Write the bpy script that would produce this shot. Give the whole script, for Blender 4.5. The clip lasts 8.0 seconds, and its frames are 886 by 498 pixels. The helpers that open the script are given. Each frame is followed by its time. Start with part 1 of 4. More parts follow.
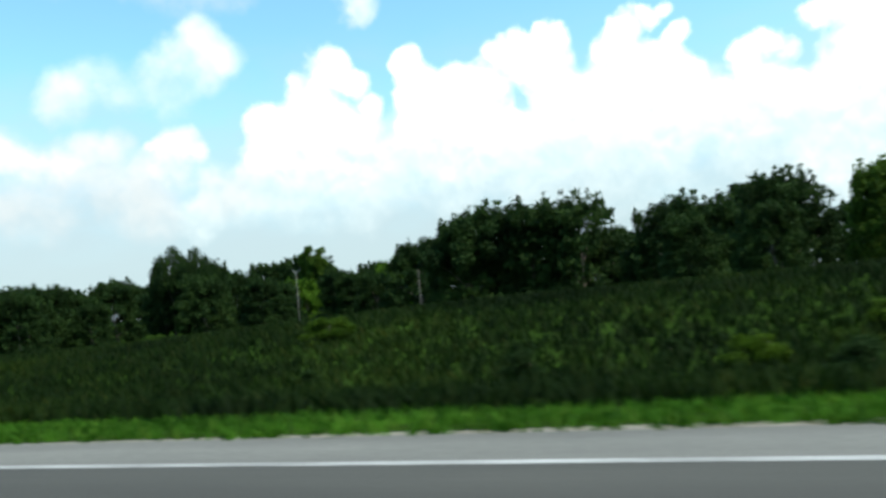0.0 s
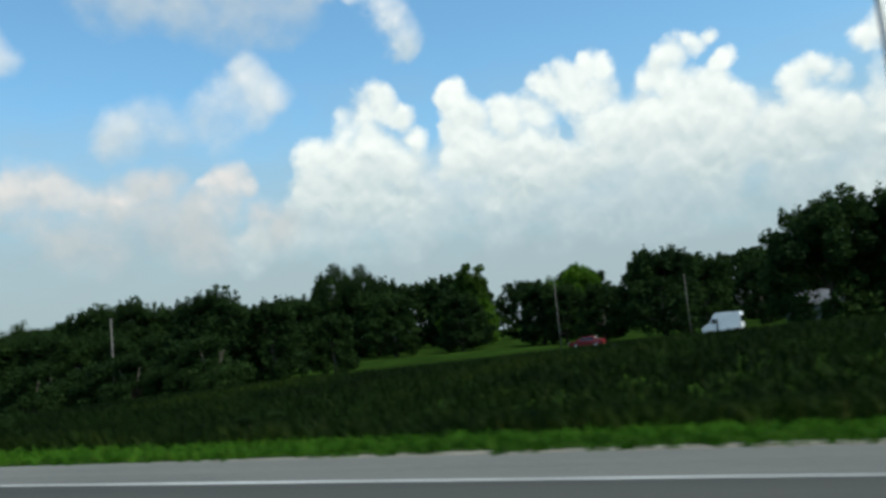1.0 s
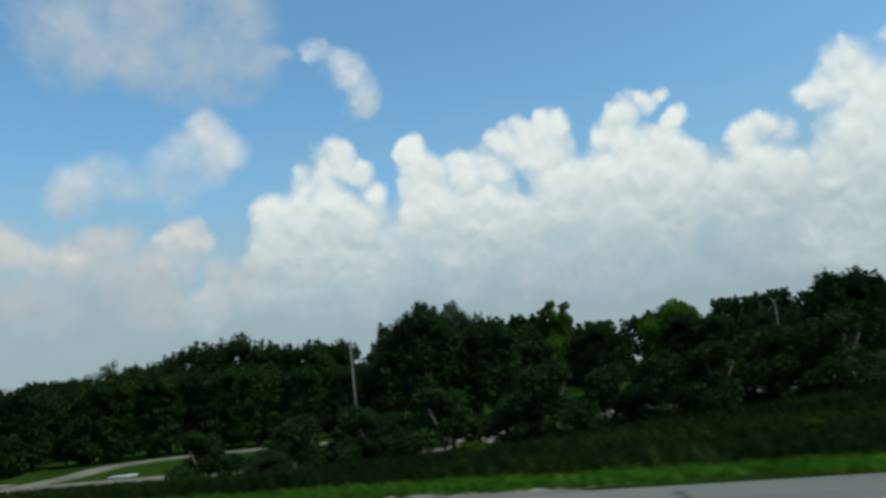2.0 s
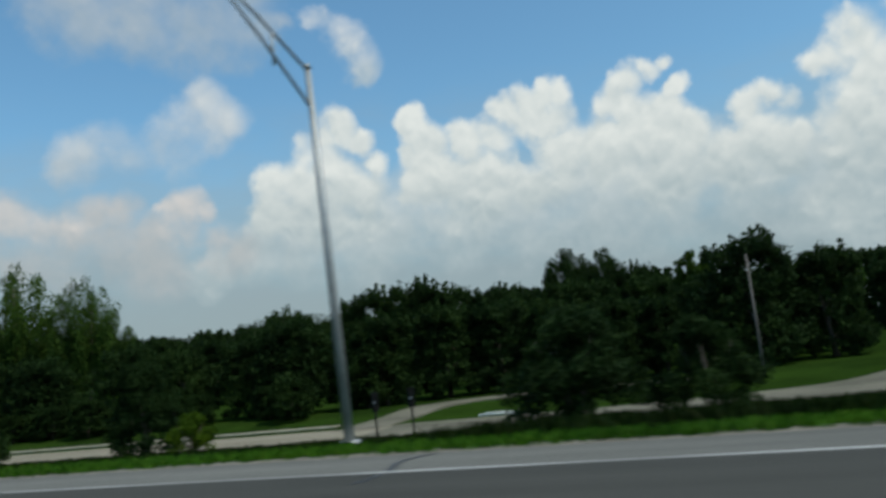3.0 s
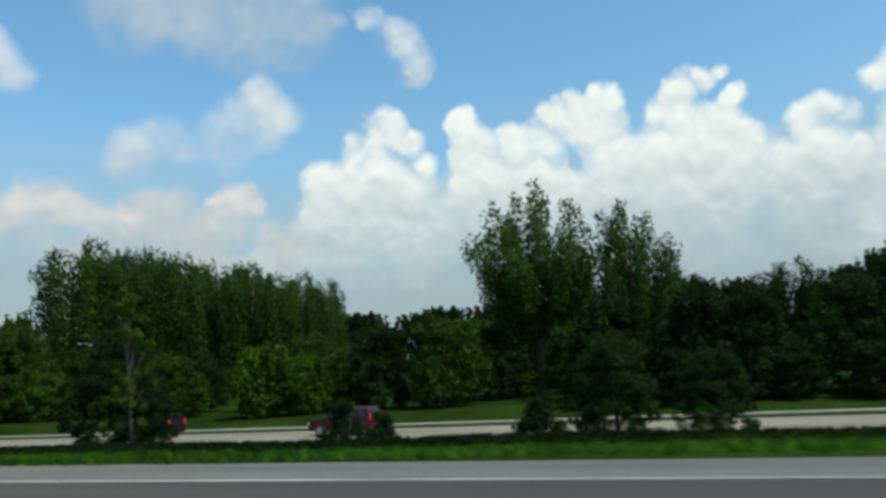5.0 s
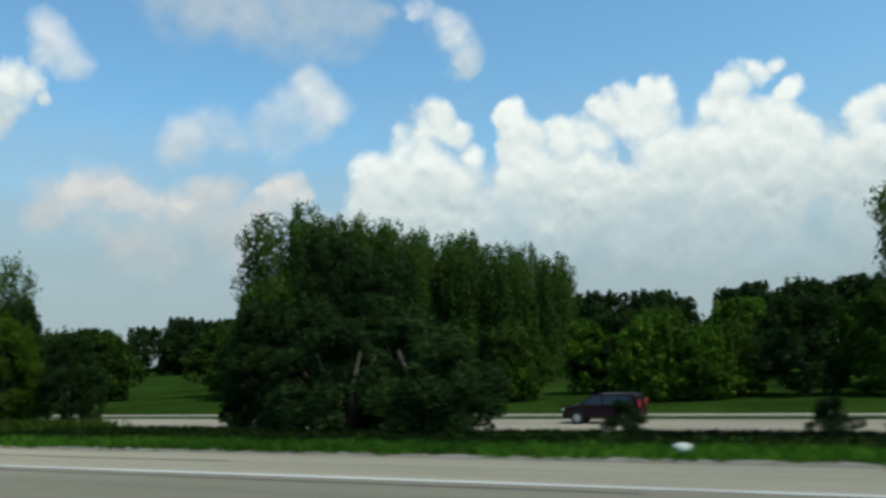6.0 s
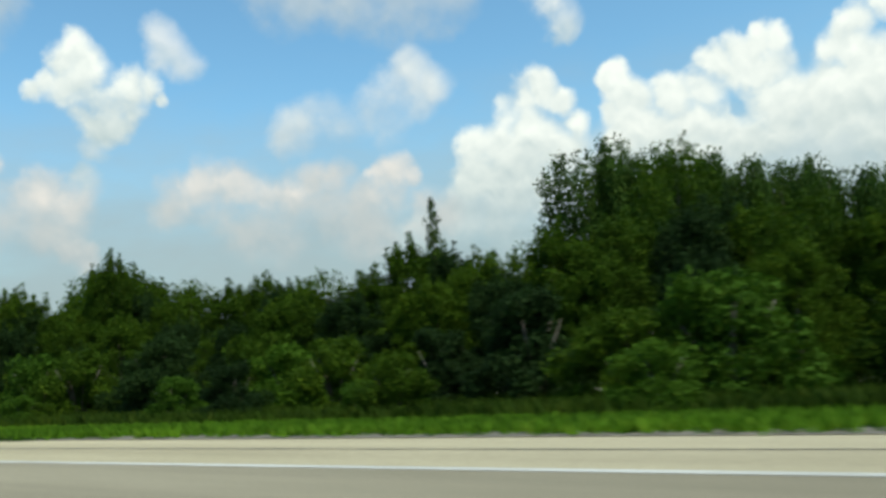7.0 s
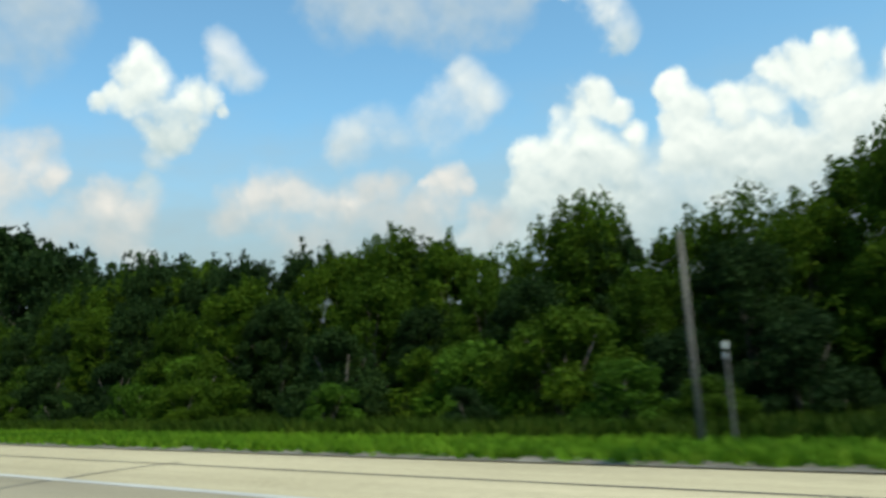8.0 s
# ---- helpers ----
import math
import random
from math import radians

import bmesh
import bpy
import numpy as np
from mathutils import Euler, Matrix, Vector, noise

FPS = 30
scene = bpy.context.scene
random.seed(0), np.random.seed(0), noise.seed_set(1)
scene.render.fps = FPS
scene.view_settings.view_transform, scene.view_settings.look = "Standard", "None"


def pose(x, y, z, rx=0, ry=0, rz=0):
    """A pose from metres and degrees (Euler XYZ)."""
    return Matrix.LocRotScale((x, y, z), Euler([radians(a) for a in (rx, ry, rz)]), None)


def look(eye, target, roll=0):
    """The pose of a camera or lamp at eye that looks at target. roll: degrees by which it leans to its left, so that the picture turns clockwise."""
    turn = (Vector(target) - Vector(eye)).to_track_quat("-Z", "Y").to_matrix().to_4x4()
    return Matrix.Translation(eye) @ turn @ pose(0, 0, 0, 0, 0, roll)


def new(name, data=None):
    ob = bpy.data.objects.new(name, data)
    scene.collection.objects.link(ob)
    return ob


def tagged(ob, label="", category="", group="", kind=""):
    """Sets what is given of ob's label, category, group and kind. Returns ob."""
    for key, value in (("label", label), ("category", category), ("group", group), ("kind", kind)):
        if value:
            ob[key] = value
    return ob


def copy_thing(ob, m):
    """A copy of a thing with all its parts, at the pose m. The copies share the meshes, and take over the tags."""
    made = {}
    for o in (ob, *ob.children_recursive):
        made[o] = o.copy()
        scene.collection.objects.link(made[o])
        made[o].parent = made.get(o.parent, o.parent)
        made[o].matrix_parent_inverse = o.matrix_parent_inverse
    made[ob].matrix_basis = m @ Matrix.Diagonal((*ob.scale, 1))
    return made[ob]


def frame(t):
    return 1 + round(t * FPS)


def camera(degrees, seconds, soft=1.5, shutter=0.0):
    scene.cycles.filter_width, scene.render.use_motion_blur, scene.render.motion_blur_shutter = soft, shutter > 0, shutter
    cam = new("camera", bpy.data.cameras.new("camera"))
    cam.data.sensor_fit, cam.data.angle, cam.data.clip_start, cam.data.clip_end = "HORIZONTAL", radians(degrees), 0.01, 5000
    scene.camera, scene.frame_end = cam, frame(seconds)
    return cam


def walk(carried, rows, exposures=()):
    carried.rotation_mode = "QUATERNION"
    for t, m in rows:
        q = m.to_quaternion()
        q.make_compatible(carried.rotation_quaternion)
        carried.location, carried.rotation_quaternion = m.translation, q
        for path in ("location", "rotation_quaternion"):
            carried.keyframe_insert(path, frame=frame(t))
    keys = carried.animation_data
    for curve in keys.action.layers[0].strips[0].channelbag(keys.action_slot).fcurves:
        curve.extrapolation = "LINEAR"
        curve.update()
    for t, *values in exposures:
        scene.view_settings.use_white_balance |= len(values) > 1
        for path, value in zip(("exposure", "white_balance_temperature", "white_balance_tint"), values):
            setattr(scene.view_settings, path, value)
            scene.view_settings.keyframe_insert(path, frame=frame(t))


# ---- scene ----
import itertools

cam = camera(56.8, 8.0, soft=3.2, shutter=0.1)
SPEED, EYE = 31.51, 1.20
# seconds, yaw, pitch, roll
TURNS = [(0.0, 20.78, 3.50, 5.07), (0.5, 22.69, 4.77, 5.10), (0.75, 23.55, 5.35, 5.22), (1.0, 24.09, 5.96, 5.45),
         (1.2, 24.37, 6.47, 5.55), (1.5, 22.93, 8.87, 6.70), (1.7, 22.05, 9.75, 6.75), (2.8, 20.45, 8.06, 5.85),
         (3.0, 21.41, 7.37, 6.20), (3.15, 22.05, 7.00, 6.15), (3.5, 22.16, 6.58, 5.76), (4.0, 25.58, 7.03, 3.50),
         (4.2, 24.30, 7.41, 4.10), (5.3, 24.41, 7.81, 3.26), (5.5, 24.72, 7.55, 1.94), (5.6, 25.16, 7.58, 0.60),
         (6.0, 27.35, 7.41, 2.20), (6.1, 28.13, 7.04, 2.95), (6.5, 30.40, 6.33, 4.17), (7.0, 35.47, 6.01, 5.04),
         (7.4, 38.04, 6.98, 4.42), (7.7, 38.60, 7.25, 3.50), (8.0, 39.15, 7.03, 4.03)]
# seconds, stops, white balance
EXPOSURES = [(0.0, 0.8, 6700, 7), (0.5, 0.45, 6650, 7), (1.0, 0.14, 6600, 7), (1.5, 0.0, 6500, 7), (2.8, -0.25, 6550, 8), (3.5, -0.18, 6650, 9), (4.2, -0.05, 6650, 8),
             (5.3, 0.05, 6600, 7), (6.5, 0.02, 6600, 6), (7.0, 0.15, 6800, 5), (8.0, 0.2, 6800, 5)]
walk(cam, [(t, pose(-SPEED * t, 0, EYE, 90 + p, r, y)) for t, y, p, r in TURNS], EXPOSURES)

# ---- sky, sun ----
SUN_AZ, SUN_EL = 100.0, 57.0     # azimuth clockwise from +y, elevation


def way(az, el):
    """Unit direction; az in degrees to the left of +y."""
    a, e = radians(az), radians(el)
    return Vector((-math.sin(a) * math.cos(e), math.cos(a) * math.cos(e), math.sin(e)))


sun_way = way(-SUN_AZ, SUN_EL)
sun = new("sun", bpy.data.lights.new("sun", "SUN"))
sun.data.energy, sun.data.angle, sun.data.color = 3.4, radians(0.53), (1.0, 0.95, 0.87)
sun.matrix_world = look((0, 0, 60), Vector((0, 0, 60)) - sun_way)

world = bpy.data.worlds.new("sky")
scene.world = world
world.use_nodes = True
wt = world.node_tree
wt.nodes.clear()


def wnode(kind):
    return wt.nodes.new(kind)


def wplug(n, *values):
    for i, val in enumerate(values):
        if val is None:
            continue
        if isinstance(val, bpy.types.NodeSocket):
            wt.links.new(val, n.inputs[i])
        else:
            n.inputs[i].default_value = val
    return n.outputs[0]


def wmath(op, *values, clamp=False):
    n = wnode("ShaderNodeMath")
    n.operation, n.use_clamp = op, clamp
    return wplug(n, *values)


def wvec(op, *values):
    n = wnode("ShaderNodeVectorMath")
    n.operation = op
    wplug(n, *values)
    return n.outputs["Value"] if op in ("DISTANCE", "DOT_PRODUCT", "LENGTH") else n.outputs[0]


def wnoise(vector, scale, detail, rough=0.55):
    n = wnode("ShaderNodeTexNoise")
    n.inputs["Scale"].default_value, n.inputs["Detail"].default_value = scale, detail
    n.inputs["Roughness"].default_value = rough
    wt.links.new(vector, n.inputs["Vector"])
    return n


def wrange(value, a, b, lo=0.0, hi=1.0):
    n = wnode("ShaderNodeMapRange")
    n.interpolation_type = "SMOOTHSTEP"
    wplug(n, value, a, b, lo, hi)
    return n.outputs[0]


def wmix(fac, a, b):
    n = wnode("ShaderNodeMix")
    n.data_type = "RGBA"
    for i, val in ((0, fac), (6, a), (7, b)):
        if isinstance(val, bpy.types.NodeSocket):
            wt.links.new(val, n.inputs[i])
        else:
            n.inputs[i].default_value = val
    return n.outputs[2]


ray = wnode("ShaderNodeTexCoord").outputs["Generated"]
rag = wnoise(ray, 15.0, 6.0, 0.56)
warp = wvec("SCALE", wvec("SUBTRACT", rag.outputs["Color"], (0.5, 0.5, 0.5)))
warp.node.inputs["Scale"].default_value = 0.055
bent = wvec("ADD", ray, warp)

sky_tex = wnode("ShaderNodeTexSky")
sky_tex.sky_type, sky_tex.sun_disc = "NISHITA", False
sky_tex.sun_elevation, sky_tex.sun_rotation = radians(SUN_EL), radians(SUN_AZ)
sky_tex.air_density, sky_tex.dust_density, sky_tex.ozone_density = 1.0, 1.6, 2.0
tint = wnode("ShaderNodeMix")
tint.data_type, tint.blend_type = "RGBA", "MULTIPLY"
tint.inputs[0].default_value, tint.inputs[7].default_value = 1.0, (0.124, 0.182, 0.188, 1)
wt.links.new(sky_tex.outputs[0], tint.inputs[6])
sky_colour = tint.outputs[2]

up = wvec("DOT_PRODUCT", ray, (0.0, 0.0, 1.0))


def lumps(vector):
    """Distance to the heads of small cauliflower lumps."""
    n = wnode("ShaderNodeTexVoronoi")
    n.feature = "SMOOTH_F1"
    n.inputs["Scale"].default_value, n.inputs["Smoothness"].default_value = 30.0, 0.8
    n.inputs["Detail"].default_value, n.inputs["Roughness"].default_value = 1.5, 0.55
    wt.links.new(vector, n.inputs["Vector"])
    return n.outputs["Distance"]


shade_way = (sun_way * 0.5 + Vector((0, 0, 1))).normalized()
lit_spot = wvec("ADD", bent, tuple(shade_way * 0.016))
billow = wnoise(ray, 15.0, 4.0, 0.52).outputs[0]
billow_lit = wnoise(wvec("ADD", ray, tuple(shade_way * 0.018)), 15.0, 4.0, 0.52).outputs[0]
lump = lumps(bent)
lump_lit = lumps(wvec("ADD", bent, tuple(shade_way * 0.010)))
relief = wmath("ADD", wmath("MULTIPLY", wmath("SUBTRACT", billow, billow_lit), 0.9), wmath("MULTIPLY", wmath("SUBTRACT", lump_lit, lump), 0.5))
ragged = wmath("ADD", wmath("MULTIPLY_ADD", billow, 1.7, -0.80), wmath("MULTIPLY_ADD", lump, -0.45, 0.20))
soft_ragged = wmath("MULTIPLY_ADD", billow, 2.2, -1.1)

# pale uneven haze towards the horizon
wisps = wnoise(wvec("MULTIPLY", ray, (1.0, 1.0, 2.6)), 7.0, 4.0, 0.55).outputs[0]
haze = wrange(wmath("ADD", up, wmath("MULTIPLY_ADD", wisps, 0.16, -0.08)), math.sin(radians(4)), math.sin(radians(20)), 0.92, 0.0)
sky_colour = wmix(haze, sky_colour, (0.355, 0.440, 0.485, 1))


def puffs(*banks):
    """A field that is above 0 inside round puffs (azimuth, elevation, radius in degrees), at the ray and a little towards the light."""
    fields = []
    for spot in (bent, lit_spot):
        field = None
        for az, el, r in itertools.chain(*banks):
            away = wvec("SUBTRACT", spot, tuple(way(az, el)))
            inside = wmath("MULTIPLY_ADD", wvec("DOT_PRODUCT", away, away), -1.0 / radians(r) ** 2, 1.0)
            field = inside if field is None else wmath("SMOOTH_MAX", field, inside, 0.4)
        fields.append(field)
    return fields


def cloud(colour, fields, density, edge, top, base, low, high, rough=None, relief_gain=1.0):
    """Lays one bank of cloud over the sky: base colour below (low) and top colour at its heads (high), in degrees."""
    field = wmath("ADD", fields[0], rough or ragged)
    cover = wrange(field, 0.0, edge, 0.0, density)
    turned = wmath("MULTIPLY", wmath("SUBTRACT", fields[0], fields[1]), 0.16 * relief_gain)
    head = wrange(up, math.sin(radians(low)), math.sin(radians(high)), 0.10, 0.74)
    light = wmath("ADD", wmath("ADD", wmath("MULTIPLY", relief, relief_gain), turned), head, clamp=True)
    return wmix(cover, colour, wmix(light, base, top))


white = (0.900, 0.945, 0.922, 1)
shade = (0.480, 0.582, 0.618, 1)
pink = (0.640, 0.640, 0.635, 1)
# thin drifting cloud
DRIFT = [(36.4, 19.5, 1.29), (36.0, 18.4, 1.98), (34.6, 17.4, 1.88), (37.3, 16.8, 2.56), (38.5, 15.7, 2.56), (39.6, 15.0, 2.46), (43.0, 16.1, 2.17), (44.2, 15.3, 2.27), (41.8, 15.0, 2.27), (45.3, 14.5, 1.77), (35.8, 16.4, 1.98)]
sky_colour = cloud(sky_colour, puffs(DRIFT), 0.92, 1.6, (0.76, 0.81, 0.83, 1), (0.50, 0.58, 0.63, 1), 12, 19, soft_ragged)
# soft foot of the tall bank
BANK_FOOT = [(36.2, 7.2, 1.9), (33.4, 8.0, 2.6), (29.5, 9.0, 4.2), (25.0, 9.2, 4.6), (20.5, 9.6, 4.8), (15.5, 9.8, 4.8), (10.5, 10.0, 5.0), (5.5, 9.6, 5.0), (0.8, 9.0, 5.0), (-3.5, 8.6, 5.0), (-8.0, 8.0, 6.0), (-14.0, 9.0, 7.0),
             (-20.0, 10.0, 8.0), (-28.0, 9.0, 8.0)]
sky_colour = cloud(sky_colour, puffs(BANK_FOOT), 0.86, 1.1, (0.765, 0.825, 0.840, 1), (0.455, 0.560, 0.600, 1), 6, 13.5, soft_ragged, 0.8)
# low pinkish cloud
LOW_RIGHT = [(37.9, 11.6, 1.91), (38.9, 11.8, 1.13), (36.9, 11.3, 1.13), (38.1, 10.0, 1.74), (36.1, 9.2, 2.00), (34.9, 8.3, 2.17), (40.0, 9.6, 2.17), (41.8, 11.5, 1.56), (43.4, 11.5, 1.74), (45.5, 10.5, 2.25), (44.7, 9.6, 2.61), (48.7, 10.9, 2.61), (47.0, 10.4, 2.43), (48.2, 9.2, 3.48), (50.3, 11.0, 2.61), (46.2, 8.4, 3.04), (42.8, 9.0, 2.61), (40.0, 8.1, 3.04)]
LOW_LEFT = [(65.0, 14.2, 1.53), (66.0, 13.7, 1.97), (64.4, 12.8, 1.71), (66.6, 12.3, 2.56), (68.2, 12.9, 3.41), (69.1, 10.9, 3.83), (60.9, 11.2, 1.97), (62.1, 10.3, 2.13), (59.3, 10.7, 1.97), (63.1, 9.5, 2.56), (60.7, 9.2, 2.56), (58.6, 7.0, 1.11), (59.6, 7.3, 1.11), (64.8, 8.5, 2.98), (67.9, 8.5, 3.83), (52.7, 10.8, 1.97), (51.2, 11.2, 1.88), (48.9, 11.0, 2.39), (46.5, 10.6, 2.13), (45.4, 9.6, 1.71), (53.5, 9.8, 1.71), (48.2, 9.2, 2.56), (42.1, 11.2, 1.71)]
sky_colour = cloud(sky_colour, puffs(LOW_RIGHT, LOW_LEFT), 0.90, 1.4, pink, (0.445, 0.510, 0.545, 1), 6, 12.5, soft_ragged)
# brighter heads of the low cloud
LOW_HEADS = [(37.9, 11.7, 1.9), (39.0, 11.7, 1.2), (36.9, 11.2, 1.3), (38.1, 10.2, 1.7), (36.3, 9.4, 1.5), (66.0, 13.6, 2.2), (64.6, 13.0, 1.8), (67.6, 12.6, 2.6), (60.9, 11.1, 1.9), (59.3, 10.6, 1.6), (51.3, 11.2, 1.8), (49.0, 11.0, 2.0), (46.8, 10.6, 1.7), (58.9, 7.2, 1.5), (45.0, 10.6, 1.6), (47.4, 10.6, 1.8)]
sky_colour = cloud(sky_colour, puffs(LOW_HEADS), 0.85, 1.3, (0.785, 0.760, 0.740, 1), (0.47, 0.53, 0.565, 1), 7.5, 12.0)
# the tall heaped bank
BANK_LEFT = [(27.1, 16.3, 1.74), (28.6, 15.5, 1.74), (29.8, 14.8, 1.58), (25.6, 15.5, 1.34), (24.9, 13.9, 1.11), (32.2, 13.3, 1.66), (30.6, 12.9, 2.37), (28.2, 13.1, 2.76), (26.3, 12.2, 2.37), (31.6, 10.6, 2.61), (28.5, 10.0, 3.16), (25.7, 9.8, 2.37)]
BANK_MIDDLE = [(21.6, 16.1, 1.42), (20.8, 14.7, 1.90), (22.3, 13.7, 1.03), (22.2, 11.9, 1.26), (20.2, 12.6, 2.45), (18.0, 14.8, 1.58), (16.2, 14.6, 1.82), (14.6, 15.7, 1.82), (13.1, 16.6, 1.58), (12.2, 17.2, 1.19), (11.3, 16.9, 1.26), (11.9, 15.3, 2.05), (16.0, 12.1, 2.37), (18.0, 10.6, 3.55), (13.4, 10.8, 2.37), (10.5, 13.5, 2.13), (11.5, 11.7, 2.37), (8.8, 13.1, 2.05)]
BANK_RIGHT = [(7.1, 15.6, 1.74), (6.6, 16.8, 1.34), (5.1, 17.5, 1.19), (4.1, 17.9, 0.79), (3.0, 16.1, 1.07), (5.7, 14.3, 2.21), (4.0, 14.4, 1.74), (7.2, 12.3, 2.76), (3.8, 11.7, 2.76), (2.4, 13.0, 1.58), (1.5, 10.2, 2.21), (4.5, 9.6, 3.16), (0.2, 9.2, 2.37)]
BANK_END = [(-2.2, 14.6, 1.42), (-1.0, 14.0, 1.34), (-3.3, 13.8, 1.34), (-3.9, 11.3, 1.42), (-2.1, 12.3, 2.21), (-3.0, 9.8, 1.82), (-0.5, 11.6, 1.58), (-7.8, 16.8, 2.29), (-6.3, 15.7, 1.82), (-8.5, 14.2, 3.16), (-7.3, 11.7, 2.61), (-8.7, 9.7, 4.34), (-10.7, 14.4, 4.34), (-4.8, 6.6, 1.82), (-7.6, 5.7, 3.95)]
BANK_BODY = [(29.6, 11.4, 3.0), (26.8, 12.4, 2.9), (20.3, 12.4, 2.8), (16.8, 12.4, 3.0), (11.8, 13.4, 2.6), (8.2, 12.6, 3.0), (4.4, 13.0, 3.0), (0.6, 10.6, 2.8), (-2.0, 11.4, 2.6), (-8.0, 12.0, 3.6)]
bank = puffs(BANK_LEFT, BANK_MIDDLE, BANK_RIGHT, BANK_END, BANK_BODY)
hollow = wvec("SUBTRACT", bent, tuple(way(14.4, 13.5)))
hollow = wmath("MULTIPLY_ADD", wvec("DOT_PRODUCT", hollow, hollow), 1.0 / radians(0.8) ** 2, -0.15)
bank = [wmath("SMOOTH_MIN", f, hollow, 0.3) for f in bank]
thin = wmath("ADD", ragged, wrange(up, math.sin(radians(5)), math.sin(radians(11)), -0.5, 0.12))
sky_colour = cloud(sky_colour, bank, 0.97, 0.9, white, shade, 8.0, 14.5, thin)
# single small heaps
HEAP_TOP = [(28.2, 23.9, 1.44), (27.1, 23.1, 1.76), (26.2, 22.1, 2.10), (25.4, 21.1, 2.10), (24.6, 20.4, 1.44), (25.5, 20.2, 1.33)]
HEAP_LEFT = [(58.7, 20.1, 1.41), (59.7, 19.3, 1.59), (58.1, 19.2, 1.59), (60.6, 17.9, 1.33), (61.5, 17.3, 0.97), (59.1, 17.7, 2.04), (57.3, 17.0, 1.95), (55.5, 17.9, 1.68), (54.3, 17.7, 1.59), (56.3, 16.5, 1.95), (53.4, 16.8, 0.80), (57.8, 15.7, 1.77)]
HEAP_SIDE = [(53.1, 21.2, 1.34), (52.5, 20.4, 1.55), (51.8, 19.4, 1.44), (53.3, 19.9, 1.34), (58.2, 13.8, 1.23), (58.5, 12.1, 1.03)]
sky_colour = cloud(sky_colour, puffs(HEAP_SIDE), 0.85, 1.6, (0.78, 0.82, 0.85, 1), shade, 14, 21, soft_ragged)
sky_colour = cloud(sky_colour, puffs(HEAP_LEFT), 0.97, 0.95, white, shade, 14.5, 19.0)
sky_colour = cloud(sky_colour, puffs(HEAP_TOP), 0.95, 1.2, (0.86, 0.89, 0.90, 1), shade, 18.5, 23)
# grey overhanging cloud
GREY = [(46.5, 23.7, 2.37), (43.8, 23.6, 3.16), (40.5, 23.4, 3.55), (37.2, 23.1, 3.55), (34.5, 22.4, 2.76), (33.3, 21.3, 1.78), (30.5, 23.4, 1.03), (31.7, 23.0, 1.58), (38.9, 26.2, 4.73), (44.4, 25.9, 4.73), (34.2, 26.2, 4.34)]
GREY_LEFT = [(65.3, 22.3, 3.55), (63.1, 23.2, 1.97), (66.6, 20.2, 2.76), (68.5, 21.0, 4.73), (68.2, 17.7, 2.37), (40.8, 24.8, 3.55), (35.4, 24.1, 3.55), (32.7, 22.4, 2.37), (44.9, 25.3, 3.55)]
sky_colour = cloud(sky_colour, puffs(GREY, GREY_LEFT), 0.82, 1.7, (0.575, 0.635, 0.67, 1), (0.40, 0.49, 0.54, 1), 17, 26, soft_ragged)
back = wnode("ShaderNodeBackground")
wt.links.new(sky_colour, back.inputs["Color"])
wt.links.new(back.outputs[0], wnode("ShaderNodeOutputWorld").inputs["Surface"])

# ---- materials ----


def material(name, rough=0.9, metal=0.0, spec=0.3):
    m = bpy.data.materials.new(name)
    m.use_nodes = True
    b = m.node_tree.nodes["Principled BSDF"]
    b.inputs["Roughness"].default_value, b.inputs["Metallic"].default_value = rough, metal
    b.inputs["Specular IOR Level"].default_value = spec
    return m, m.node_tree, b


def mapped(nt, scale, detail=4.0, stretch=(1, 1, 1), rough=0.6, spot="Object"):
    """Noise at real-world scale (cycles per metre)."""
    tc, mp, nz = nt.nodes.new("ShaderNodeTexCoord"), nt.nodes.new("ShaderNodeMapping"), nt.nodes.new("ShaderNodeTexNoise")
    mp.inputs["Scale"].default_value = stretch
    nt.links.new(tc.outputs[spot], mp.inputs["Vector"])
    nt.links.new(mp.outputs[0], nz.inputs["Vector"])
    nz.inputs["Scale"].default_value, nz.inputs["Detail"].default_value, nz.inputs["Roughness"].default_value = scale, detail, rough
    return nz.outputs[0]


def ramp(nt, fac, stops):
    r = nt.nodes.new("ShaderNodeValToRGB")
    while len(r.color_ramp.elements) < len(stops):
        r.color_ramp.elements.new(0.5)
    for e, (p, c) in zip(r.color_ramp.elements, stops):
        e.position, e.color = p, (*c, 1)
    nt.links.new(fac, r.inputs[0])
    return r.outputs[0]


def blend(nt, fac, a, b, how="MIX"):
    n = nt.nodes.new("ShaderNodeMix")
    n.data_type, n.blend_type = "RGBA", how
    for i, val in ((0, fac), (6, a), (7, b)):
        if isinstance(val, bpy.types.NodeSocket):
            nt.links.new(val, n.inputs[i])
        else:
            n.inputs[i].default_value = val
    return n.outputs[2]


def bump(nt, b, height, strength, distance):
    n = nt.nodes.new("ShaderNodeBump")
    n.inputs["Strength"].default_value, n.inputs["Distance"].default_value = strength, distance
    nt.links.new(height, n.inputs["Height"])
    nt.links.new(n.outputs[0], b.inputs["Normal"])


